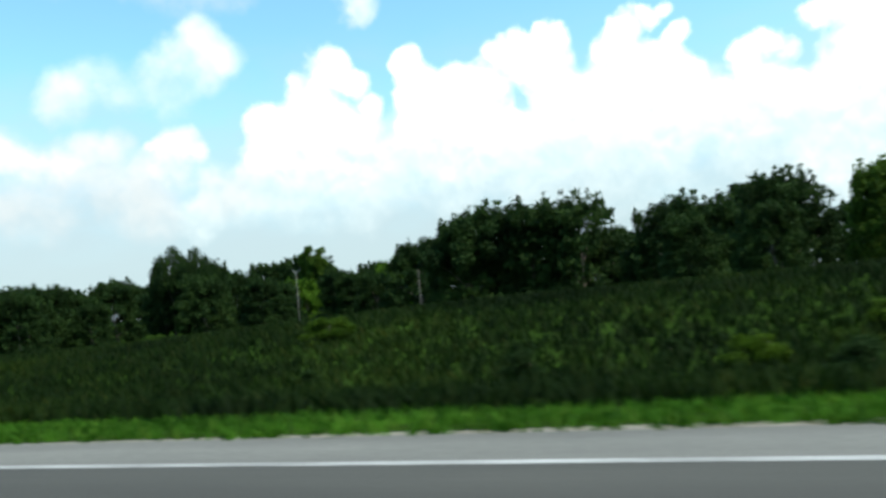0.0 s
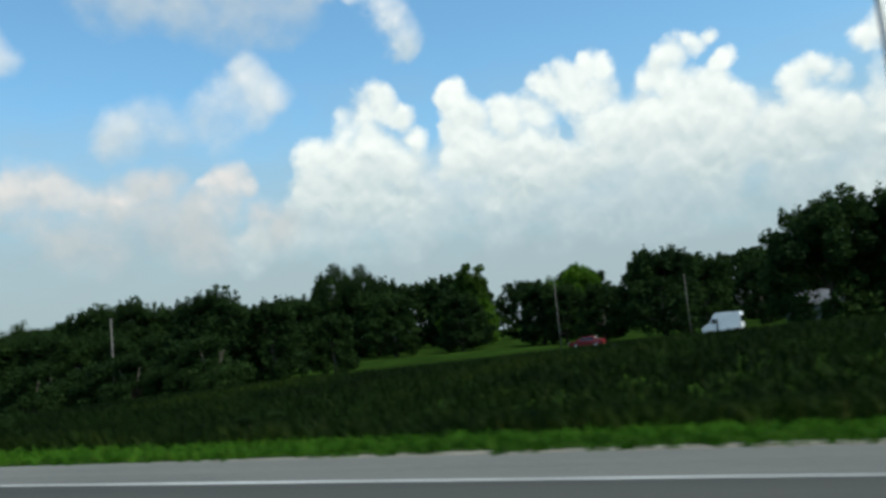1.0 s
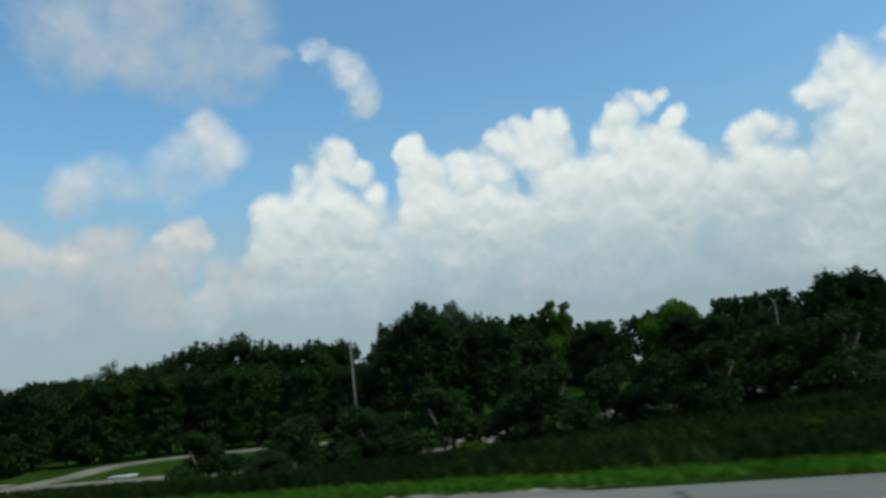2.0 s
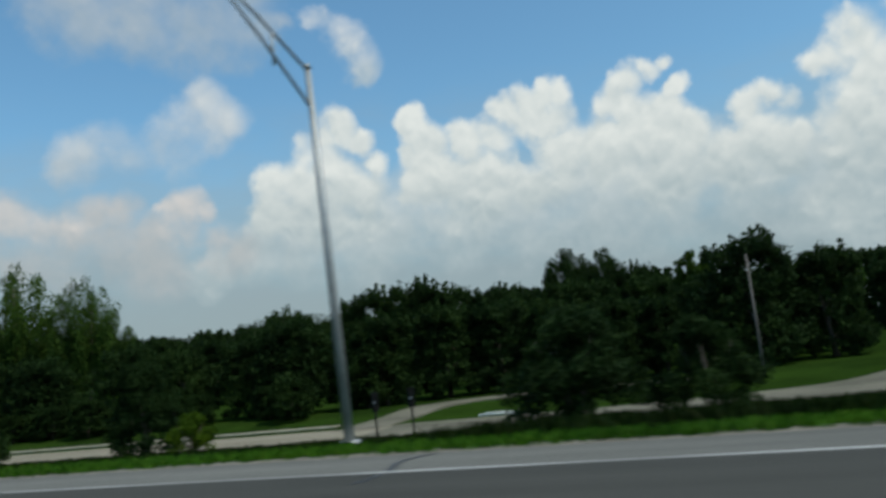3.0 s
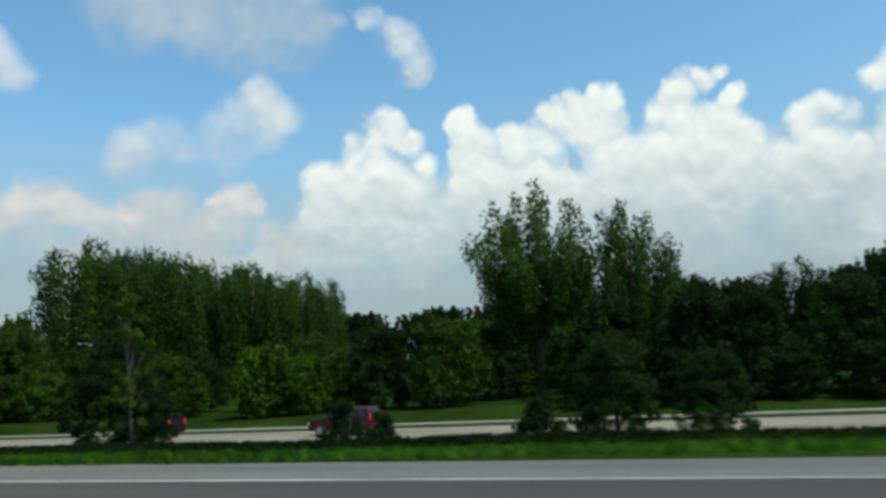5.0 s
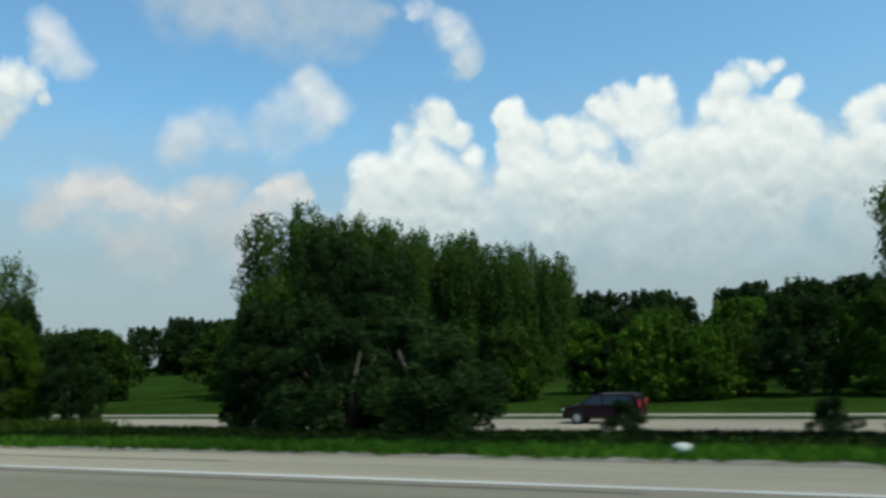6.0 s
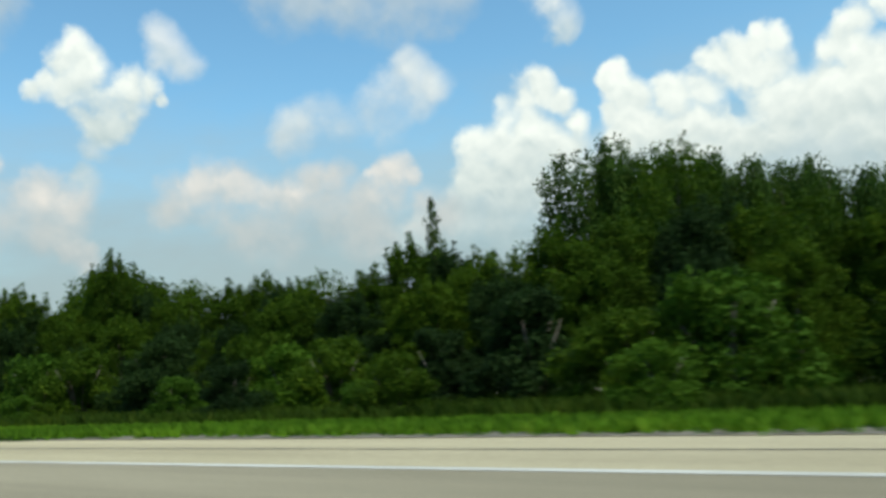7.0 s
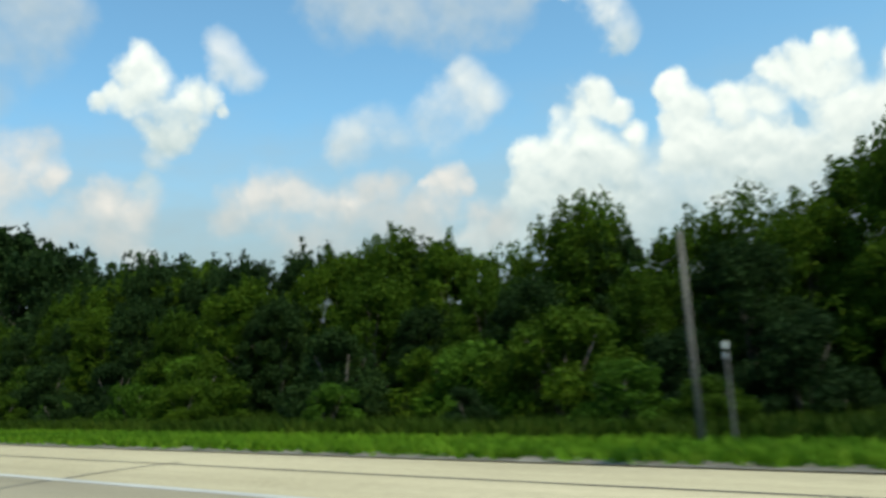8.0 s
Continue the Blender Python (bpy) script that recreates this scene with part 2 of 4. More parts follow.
def surface(name, dark, light, scale, fine, rough=0.9, metal=0.0, stretch=(1, 1, 1), relief=0.3, depth=0.01, spec=0.3):
    """Two colours mixed by broad stains and fine grain, with fine relief."""
    m, nt, b = material(name, rough, metal, spec)
    broad, grain = mapped(nt, scale, 4.0, stretch), mapped(nt, fine, 3.0, stretch)
    mid = tuple((p + q) / 2 for p, q in zip(dark, light))
    base = ramp(nt, broad, [(0.3, dark), (0.5, mid), (0.7, light)])
    speck = ramp(nt, grain, [(0.3, (0.72, 0.72, 0.72)), (0.7, (1.22, 1.22, 1.22))])
    nt.links.new(blend(nt, 1.0, base, speck, "MULTIPLY"), b.inputs["Base Color"])
    bump(nt, b, grain, relief, depth)
    return m


def foliage(name, dark, light, yellow, patchy=((0.55, 0.60, 0.55), (1.35, 1.25, 1.0))):
    """Leaves: every leaf its own green, every tree its own tone."""
    m, nt, b = material(name, 0.8, 0.0, 0.08)
    geo, info = nt.nodes.new("ShaderNodeNewGeometry"), nt.nodes.new("ShaderNodeObjectInfo")
    dark, yellow = [tuple(0.55 * p + 0.45 * q for p, q in zip(c, light)) for c in (dark, yellow)]
    leaf = ramp(nt, geo.outputs["Random Per Island"], [(0.0, dark), (0.75, light), (1.0, yellow)])
    tone = ramp(nt, info.outputs["Random"], [(0.0, (0.78, 0.82, 0.8)), (1.0, (1.2, 1.15, 1.0))])
    col = blend(nt, 1.0, leaf, tone, "MULTIPLY")
    patch = ramp(nt, mapped(nt, 0.16, 3.0), [(0.36, patchy[0]), (0.5, (0.95, 0.97, 0.9)), (0.66, patchy[1])])
    col = blend(nt, 0.85, col, patch, "MULTIPLY")
    nt.links.new(col, b.inputs["Base Color"])
    thin = nt.nodes.new("ShaderNodeBsdfTranslucent")
    nt.links.new(col, thin.inputs["Color"])
    mix = nt.nodes.new("ShaderNodeMixShader")
    mix.inputs[0].default_value = 0.32
    nt.links.new(b.outputs[0], mix.inputs[1])
    nt.links.new(thin.outputs[0], mix.inputs[2])
    nt.links.new(mix.outputs[0], nt.nodes["Material Output"].inputs["Surface"])
    return m




def paving(name, shaded_mix, sunlit_mix, x0, x1, scale, fine):
    """Paving whose colour mix (dark, light) passes from cloud shade to sunlight along the road."""
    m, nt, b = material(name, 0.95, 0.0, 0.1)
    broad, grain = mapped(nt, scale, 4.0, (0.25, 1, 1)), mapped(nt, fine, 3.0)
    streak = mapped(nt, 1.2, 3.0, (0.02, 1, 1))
    sides = [ramp(nt, broad, [(0.3, d), (0.7, l)]) for d, l in (shaded_mix, sunlit_mix)]
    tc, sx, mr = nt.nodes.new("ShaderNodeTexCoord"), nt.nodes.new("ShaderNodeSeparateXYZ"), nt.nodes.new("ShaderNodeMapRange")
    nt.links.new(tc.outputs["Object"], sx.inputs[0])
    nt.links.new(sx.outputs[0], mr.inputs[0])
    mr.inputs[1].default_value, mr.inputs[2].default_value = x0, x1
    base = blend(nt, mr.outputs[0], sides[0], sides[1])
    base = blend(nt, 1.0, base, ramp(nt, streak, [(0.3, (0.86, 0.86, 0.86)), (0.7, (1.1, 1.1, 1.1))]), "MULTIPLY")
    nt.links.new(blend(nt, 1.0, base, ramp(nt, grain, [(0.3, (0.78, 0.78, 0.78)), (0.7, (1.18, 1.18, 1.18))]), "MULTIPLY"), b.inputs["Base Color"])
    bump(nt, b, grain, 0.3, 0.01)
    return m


# grey turns to tan; cloud shade, then sunlight, are also put into these colours
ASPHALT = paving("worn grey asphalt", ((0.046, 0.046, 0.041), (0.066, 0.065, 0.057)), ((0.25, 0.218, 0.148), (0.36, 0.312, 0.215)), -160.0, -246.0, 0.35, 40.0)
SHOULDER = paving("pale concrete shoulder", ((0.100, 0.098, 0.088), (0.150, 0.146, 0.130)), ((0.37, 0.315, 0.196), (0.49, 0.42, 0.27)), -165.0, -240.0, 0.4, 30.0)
CONCRETE = surface("sunlit frontage concrete", (0.185, 0.163, 0.120), (0.27, 0.24, 0.18), 0.3, 20.0, 0.95, stretch=(0.3, 1, 1), spec=0.05)
# besides its wear, the line's first stretch is coloured darker for cloud shade
PAINT = paving("worn white road paint, dimmed early for shade", ((0.15, 0.15, 0.14), (0.38, 0.38, 0.36)), ((0.38, 0.37, 0.33), (0.58, 0.57, 0.52)), -150.0, -215.0, 1.6, 50.0)
TAR = surface("black tar seal", (0.018, 0.018, 0.019), (0.04, 0.04, 0.04), 2.0, 30.0, 0.6)
GRAVEL = surface("dusty gravel edge", (0.11, 0.10, 0.078), (0.20, 0.18, 0.14), 1.5, 18.0, 0.95, relief=0.6, depth=0.03)
SOIL = surface("rough grass ground", (0.009, 0.020, 0.004), (0.025, 0.052, 0.008), 0.12, 5.0, 1.0, relief=0.8, depth=0.12, spec=0.0)
MOWN = foliage("mown verge grass", (0.017, 0.060, 0.004), (0.036, 0.104, 0.008), (0.078, 0.134, 0.018))
# yellower growth on the later stretch, its colours also raised for sunlight
MOWN_SUNLIT = foliage("verge grass with sunlight in the colour", (0.042, 0.105, 0.006), (0.080, 0.172, 0.012), (0.140, 0.205, 0.024))
WEED_SUNLIT = foliage("rank yellowish weeds", (0.018, 0.036, 0.003), (0.038, 0.070, 0.006), (0.080, 0.095, 0.012))
# cloud shade on the bank is put into these greens; brownish patches are real
WEED_SHADED = foliage("rank weeds", (0.004, 0.010, 0.002), (0.009, 0.023, 0.003), (0.027, 0.030, 0.007), ((0.40, 0.45, 0.42), (2.3, 1.75, 1.2)))
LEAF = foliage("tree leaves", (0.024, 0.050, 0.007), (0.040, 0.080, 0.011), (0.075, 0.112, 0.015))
# darker copy of the leaf greens, with the shade of the woods in the colour
LEAF_SHADED = foliage("tree leaves with shade in the colour", (0.009, 0.021, 0.007), (0.020, 0.043, 0.011), (0.032, 0.060, 0.014))
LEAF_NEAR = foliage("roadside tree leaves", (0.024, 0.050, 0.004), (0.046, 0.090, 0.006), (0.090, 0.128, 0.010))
LEAF_POPLAR = foliage("cottonwood leaves", (0.030, 0.062, 0.012), (0.050, 0.098, 0.018), (0.084, 0.125, 0.024))
LEAF_BRIGHT = foliage("fresh green leaves", (0.024, 0.062, 0.005), (0.055, 0.118, 0.010), (0.085, 0.150, 0.016))
BARK = surface("grey-brown bark", (0.055, 0.045, 0.035), (0.13, 0.11, 0.09), 3.0, 22.0, 0.95, stretch=(1, 1, 0.25), relief=0.8, depth=0.03)
RAIL = surface("weathered pale path concrete", (0.25, 0.225, 0.165), (0.36, 0.325, 0.245), 1.0, 20.0, 0.8, 0.0, spec=0.05)
STEEL = surface("galvanised steel", (0.27, 0.28, 0.275), (0.39, 0.40, 0.39), 1.2, 30.0, 0.5, 0.55, relief=0.05)
TIMBER = surface("weathered pole timber", (0.09, 0.083, 0.072), (0.18, 0.168, 0.15), 2.0, 25.0, 0.9, stretch=(1, 1, 0.1))
CABINET = surface("grey-green cabinet paint", (0.24, 0.25, 0.22), (0.33, 0.34, 0.30), 1.5, 40.0, 0.5)
SHINGLE = surface("grey roof shingle", (0.07, 0.07, 0.073), (0.115, 0.115, 0.12), 0.8, 12.0, 0.9)
# siding colour lowered because this wall stands in shade
SIDING = surface("house siding darkened for shade", (0.10, 0.098, 0.09), (0.16, 0.155, 0.14), 0.6, 8.0, 0.8, stretch=(1, 1, 6))
DARK_POST = surface("dark weathered metal", (0.012, 0.012, 0.011), (0.025, 0.025, 0.022), 3.0, 30.0, 0.8, spec=0.1)
WHITE_PAINT = surface("white vehicle paint", (0.70, 0.71, 0.71), (0.80, 0.80, 0.79), 0.6, 8.0, 0.3, spec=0.5, relief=0.0)
RED_PAINT = surface("dark red vehicle paint", (0.050, 0.004, 0.010), (0.075, 0.007, 0.014), 0.6, 8.0, 0.25, spec=0.5, relief=0.0)
CHERRY_PAINT = surface("cherry red vehicle paint", (0.15, 0.010, 0.016), (0.21, 0.016, 0.024), 0.6, 8.0, 0.3, spec=0.4, relief=0.0)
BLACK_PAINT = surface("black vehicle paint", (0.004, 0.004, 0.005), (0.008, 0.008, 0.009), 0.6, 8.0, 0.3, spec=0.25, relief=0.0)
DARK_PAINT = surface("dark maroon vehicle paint", (0.014, 0.004, 0.006), (0.022, 0.006, 0.009), 0.6, 8.0, 0.3, spec=0.3, relief=0.0)
CAR_GLASS = surface("dark tinted glass", (0.008, 0.010, 0.011), (0.014, 0.016, 0.018), 0.6, 8.0, 0.06, spec=0.6, relief=0.0)
RUBBER = surface("tyre rubber", (0.012, 0.012, 0.012), (0.022, 0.022, 0.022), 3.0, 30.0, 0.8)
ALLOY = surface("silver alloy", (0.45, 0.45, 0.46), (0.58, 0.58, 0.58), 3.0, 30.0, 0.35, 0.6, relief=0.0)
LAMP_RED = surface("red lamp lens", (0.40, 0.02, 0.03), (0.52, 0.04, 0.05), 3.0, 30.0, 0.2, spec=0.5, relief=0.0)
LAMP_CLEAR = surface("clear lamp lens", (0.55, 0.56, 0.56), (0.7, 0.7, 0.7), 3.0, 30.0, 0.15, spec=0.5, relief=0.0)
LANE = surface("dull lane concrete", (0.10, 0.094, 0.070), (0.185, 0.17, 0.13), 0.3, 18.0, 0.95, stretch=(0.5, 1, 1), spec=0.05)
PLASTIC = surface("pale marker plastic", (0.55, 0.55, 0.50), (0.72, 0.72, 0.66), 4.0, 40.0, 0.5, relief=0.05)
ORANGE_PLASTIC = surface("orange-red marker plastic", (0.50, 0.09, 0.03), (0.62, 0.14, 0.05), 4.0, 40.0, 0.5, relief=0.05)

# ---- plan ----
rng = np.random.default_rng(7)
KNOT_X = (-700, -258, -229, -209, -177, -136, -114, -92, -42, -4, 40, 500)
LINE_Y = (4.7, 4.75, 6.0, 6.9, 7.55, 8.5, 8.7, 8.2, 6.5, 5.7, 5.4, 5.4)      # white edge line
GRASS_Y = (7.3, 7.4, 8.3, 9.0, 9.4, 10.1, 10.55, 10.0, 8.0, 7.0, 6.8, 6.8)  # where the verge begins


def eased(x, values):
    return float(np.mean([np.interp(x + d, KNOT_X, values) for d in (-12, -6, 0, 6, 12)]))


def line_y(x):
    return eased(x, LINE_Y)


def grass_y(x):
    return eased(x, GRASS_Y)


def smooth(a, b, x):
    t = min(max((x - a) / (b - a), 0.0), 1.0)
    return t * t * (3 - 2 * t)


FRONT_NEAR, FRONT_FAR, FRONT_Z = 42.0, 50.4, -3.15     # frontage road


def ground_z(x, y):
    """Height of the land: the verge falls away from the highway to the frontage road."""
    s = y - grass_y(x)
    if s < 0:
        return -0.10
    low = smooth(-62, -88, x)                       # 1 along the frontage road
    verge = -0.085 * min(s, 7.0)
    fall = verge + (FRONT_Z - verge) * smooth(15, 41, y) if y < 41 else FRONT_Z
    crest = float(np.interp(x, (-80, -64, -57, -51, -42, -36, -28, -24, -20, -13, -8, 12, 40), (-1.1, -0.85, -0.6, -0.4, -0.2, 0.05, 0.15, 0.35, 0.5, 0.7, 0.85, 1.0, 1.0)))
    bank = verge + (crest - verge) * smooth(14, 29, y)
    bank += (-2.4 - bank) * smooth(31, 75, y)
    bank = max(bank, -2.6)
    z = bank + (fall - bank) * low
    if y > 55:
        z += (smooth(55, 62, y) * 0.45 + smooth(60, 170, y) * 0.8) * low
    z += 0.10 * noise.noise(Vector((x * 0.11, y * 0.11, 0.0))) * smooth(3, 9, s) * (1 - low * smooth(36, 41, y) * (1 - smooth(53, 60, y)))
    return z


# ---- building helpers ----


def mesh_object(name, verts, faces, mat, parent=None, label="", smooth_faces=False):
    me = bpy.data.meshes.new(name)
    me.from_pydata([tuple(v) for v in verts], [], [tuple(f) for f in faces])
    me.materials.append(mat)
    if smooth_faces:
        me.polygons.foreach_set("use_smooth", [True] * len(me.polygons))
    me.update()
    ob = new(name, me)
    ob.parent = parent
    if label:
        tagged(ob, label)
    return ob


def part(name, bm, mat, parent, label=""):
    me = bpy.data.meshes.new(name)
    bm.normal_update()
    bm.to_mesh(me)
    bm.free()
    me.materials.append(mat)
    ob = new(name, me)
    ob.parent = parent
    if label:
        tagged(ob, label)
    return ob


def thing(name, at, label, category, group="", turn=0.0):
    ob = new(name)
    ob.empty_display_size = 0.3
    ob.matrix_world = pose(*at, 0, 0, turn)
    return tagged(ob, label, category, group)


def box(bm, size, at, bevel=0.0, turn=0.0):
    res = bmesh.ops.create_cube(bm, size=1.0, matrix=Matrix.Translation(at) @ pose(0, 0, 0, 0, 0, turn) @ Matrix.Diagonal((*size, 1)))
    if bevel:
        edges = list({e for v in res["verts"] for e in v.link_edges})
        bmesh.ops.bevel(bm, geom=edges, offset=bevel, segments=2, affect="EDGES", profile=0.5)
    return bm


def tube(bm, points, radii, sides=8, cap=True):
    """A tapered tube through the points."""
    rings = []
    pts = [Vector(p) for p in points]
    for i, p in enumerate(pts):
        d = (pts[min(i + 1, len(pts) - 1)] - pts[max(i - 1, 0)]).normalized()
        side = d.orthogonal().normalized()
        other = d.cross(side)
        rings.append([bm.verts.new(p + (side * math.cos(a) + other * math.sin(a)) * radii[i])
                      for a in (2 * math.pi * k / sides for k in range(sides))])
    for a, b in zip(rings, rings[1:]):
        for k in range(sides):
            f = bm.faces.new((a[k], a[(k + 1) % sides], b[(k + 1) % sides], b[k]))
            f.smooth = True
    if cap:
        bm.faces.new(rings[0][::-1])
        bm.faces.new(rings[-1])
    return bm


def ribbon(name, x0, x1, step, inner, outer, z, mat, parent=None, label="", thick=0.0):
    """A strip along the road between two lateral lines (functions of x), with optional side faces."""
    xs = np.arange(x0, x1 + step / 2, step)
    verts, faces = [], []
    for x in xs:
        a, b = inner(x), outer(x)
        verts += [(x, a, z(x, a)), (x, b, z(x, b))]
        if thick:
            verts += [(x, a, z(x, a) - thick), (x, b, z(x, b) - thick)]
    k = 4 if thick else 2
    for i in range(len(xs) - 1):
        p, q = i * k, (i + 1) * k
        faces.append((p, q, q + 1, p + 1))
        if thick:
            faces += [(p + 2, q + 2, q, p), (p + 1, q + 1, q + 3, p + 3)]
    return mesh_object(name, verts, faces, mat, parent, label)


# ---- ground and roads ----
def build_ground():
    xs = np.concatenate([np.linspace(-2600, -420, 24), np.arange(-400, 121, 4.0), np.linspace(140, 2000, 22)])
    ys = np.concatenate([np.linspace(-1500, -60, 14), np.arange(-40, 5, 8.0), np.arange(5, 18, 0.8), np.arange(18, 66, 2.0),
                         np.arange(66, 240, 8.0), np.linspace(260, 3200, 20)])
    verts = []
    for x in xs:
        edge = grass_y(x)
        for y in ys:
            yy = y
            verts.append((x, yy, ground_z(x, yy) if yy > edge else -0.10))
    n = len(ys)
    faces = [(i * n + j, (i + 1) * n + j, (i + 1) * n + j + 1, i * n + j + 1) for i in range(len(xs) - 1) for j in range(n - 1)]
    return mesh_object("ground", verts, faces, SOIL, smooth_faces=True)


tagged(build_ground(), "rough dark green grassland falling away from the highway", "ground", kind="structure")
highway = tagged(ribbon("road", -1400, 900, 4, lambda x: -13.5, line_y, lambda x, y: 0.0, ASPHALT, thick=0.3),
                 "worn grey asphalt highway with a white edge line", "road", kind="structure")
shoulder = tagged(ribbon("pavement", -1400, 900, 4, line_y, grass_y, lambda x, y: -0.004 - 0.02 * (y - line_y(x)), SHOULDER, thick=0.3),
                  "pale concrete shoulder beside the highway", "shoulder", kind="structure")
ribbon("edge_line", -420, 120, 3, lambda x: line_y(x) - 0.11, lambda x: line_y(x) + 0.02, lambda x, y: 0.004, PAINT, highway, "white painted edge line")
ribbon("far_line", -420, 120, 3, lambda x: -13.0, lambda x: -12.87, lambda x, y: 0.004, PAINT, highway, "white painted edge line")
ribbon("gravel_edge", -420, 120, 2, lambda x: grass_y(x) - 0.12 - 0.10 * noise.noise(Vector((x * 0.5, 0, 0))),
       lambda x: grass_y(x) + 0.30 + 0.18 * noise.noise(Vector((x * 0.4, 4, 0))), lambda x, y: -0.035 - 0.012 * abs(y - grass_y(x)), GRAVEL, shoulder, "dusty gravel edge")
frontage = tagged(ribbon("frontage_road", -620, -112, 4, lambda x: FRONT_NEAR, lambda x: FRONT_FAR, lambda x, y: FRONT_Z + 0.06, CONCRETE, thick=0.3),
                  "pale sunlit concrete frontage road below the highway", "road", kind="structure")


footpath = tagged(ribbon("footpath", -560, -124, 4, lambda x: 52.9, lambda x: 54.0, lambda x, y: FRONT_Z + 0.10, RAIL, thick=0.25),
                  "narrow pale concrete footpath behind the frontage road", "footpath", kind="structure")


def lane(name, pts, width, mat, label):
    """A paved lane along a bending centre line, a little above the land."""
    verts, faces, fine = [], [], []
    for (ax, ay), (bx, by) in zip(pts, pts[1:]):
        fine += [(ax + (bx - ax) * k / 6, ay + (by - ay) * k / 6) for k in range(6)]
    fine.append(pts[-1])
    for k in range(2):
        fine = [fine[0]] + [((a[0] + 2 * b[0] + c[0]) / 4, (a[1] + 2 * b[1] + c[1]) / 4) for a, b, c in zip(fine, fine[1:], fine[2:])] + [fine[-1]]
    for i, (x, y) in enumerate(fine):
        a, b = fine[max(i - 1, 0)], fine[min(i + 1, len(fine) - 1)]
        d = Vector((b[0] - a[0], b[1] - a[1], 0)).normalized()
        for s in (-0.5, 0.5):
            px, py = x - d.y * width * s, y + d.x * width * s
            z = max(ground_z(px, py), ground_z(x, y)) + 0.09
            verts += [(px, py, z), (px, py, z - 0.4)]
        if i:
            p = (i - 1) * 4
            faces += [(p, p + 4, p + 6, p + 2), (p + 1, p + 5, p + 4, p), (p + 2, p + 6, p + 7, p + 3)]
    return tagged(mesh_object(name, verts, faces, mat), label, "road", kind="structure")


lane("side_road", [(-118, 47), (-106, 47.2), (-97, 48.6), (-88, 53), (-78, 63), (-68, 79), (-57, 97), (-44, 112), (-26, 122), (0, 130)], 8.0, LANE, "dull concrete side road bending away from the frontage road")


lane("driveway", [(-120.5, 49.5), (-121.0, 55), (-120.0, 60), (-117.0, 63.5), (-111.0, 65), (-100.0, 66)], 3.6, LANE, "dull concrete driveway leading back from the frontage road")


def seam(name, pts, width, parent, label):
    """A poured tar seal along a crack, just above the paving."""
    verts, faces = [], []
    for i, (x, y) in enumerate(pts):
        a, b = pts[max(i - 1, 0)], pts[min(i + 1, len(pts) - 1)]
        d = Vector((b[0] - a[0], b[1] - a[1], 0)).normalized()
        w = width * (0.8 + 0.4 * noise.noise(Vector((x, y, 3.0))))
        for s in (-0.5, 0.5):
            px, py = x - d.y * w * s, y + d.x * w * s
            top = 0.003 if py < line_y(px) else 0.002 - 0.02 * (py - line_y(px))
            verts.append((px, py, top))
        if i:
            p = 2 * i - 2
            faces.append((p, p + 2, p + 3, p + 1))
    return mesh_object(name, verts, faces, TAR, parent, label)


def crossing(x, y0, y1, sway):
    return [(x + sway * noise.noise(Vector((x, y, 0.0))) , y) for y in np.linspace(y0, y1, 12)]


seam("joint", [(x, line_y(x) + 0.52 * (grass_y(x) - line_y(x)) + 0.05 * noise.noise(Vector((x * 0.3, 0, 0)))) for x in np.arange(-330, -196, 0.8)], 0.045, shoulder, "dark tar-filled joint along the shoulder")
seam("joint", [(x, line_y(x) - 0.33 + 0.04 * noise.noise(Vector((x * 0.3, 7, 0)))) for x in np.arange(-218, -190, 0.8)], 0.05, highway, "dark tar-filled joint beside the edge line")
for x, y0, y1, w in ((-207.8, 4.4, 8.6, 0.13), (-98.7, 7.6, 9.9, 0.10), (-136.5, 8.6, 9.8, 0.10), (-64.0, 6.6, 8.3, 0.08), (-152.0, 6.0, 9.2, 0.07), (-262.0, 3.4, 6.4, 0.07)):
    seam("crack_seal", crossing(x, y0, y1, 0.35), w, shoulder, "dark tar seal over a crack")

# ---- trees ----


def leaf_cloud(centres, radii, count, size, flat=0.8, r=rng):
    """Leaf sprays scattered through the outer shells of many clumps: verts and faces."""
    c = np.asarray(centres)
    rad = np.asarray(radii)
    weight = rad ** 2
    pick = r.choice(len(c), count, p=weight / weight.sum())
    d = r.normal(size=(count, 3))
    d /= np.linalg.norm(d, axis=1)[:, None]
    shell = r.uniform(0.25, 1.12, count) ** 0.6
    pos = c[pick] + d * (rad[pick] * shell)[:, None] * np.array([1, 1, flat])
    nrm = d * 0.8 + r.normal(scale=0.8, size=(count, 3))
    nrm /= np.linalg.norm(nrm, axis=1)[:, None]
    a = np.cross(nrm, r.normal(size=(count, 3)))
    a /= np.linalg.norm(a, axis=1)[:, None]
    b = np.cross(nrm, a)
    s = (size * r.uniform(0.6, 1.4, count))[:, None]
    tips = np.stack([pos - a * s * 0.7 - b * s * 0.45, pos - a * s * 0.5 + b * s * 0.5, pos + a * s * 0.9 + nrm * s * 0.15], 1)
    return tips.reshape(-1, 3)


def leaf_mesh(name, verts, mat, k=3):
    """Loose faces of k corners each."""
    n = len(verts) // k
    me = bpy.data.meshes.new(name)
    me.vertices.add(len(verts))
    me.vertices.foreach_set("co", np.asarray(verts, dtype=np.float32).ravel())
    me.loops.add(n * k)
    me.loops.foreach_set("vertex_index", np.arange(n * k, dtype=np.int32))
    me.polygons.add(n)
    me.polygons.foreach_set("loop_start", np.arange(0, n * k, k, dtype=np.int32))
    me.materials.append(mat)
    me.update(calc_edges=True)
    return me


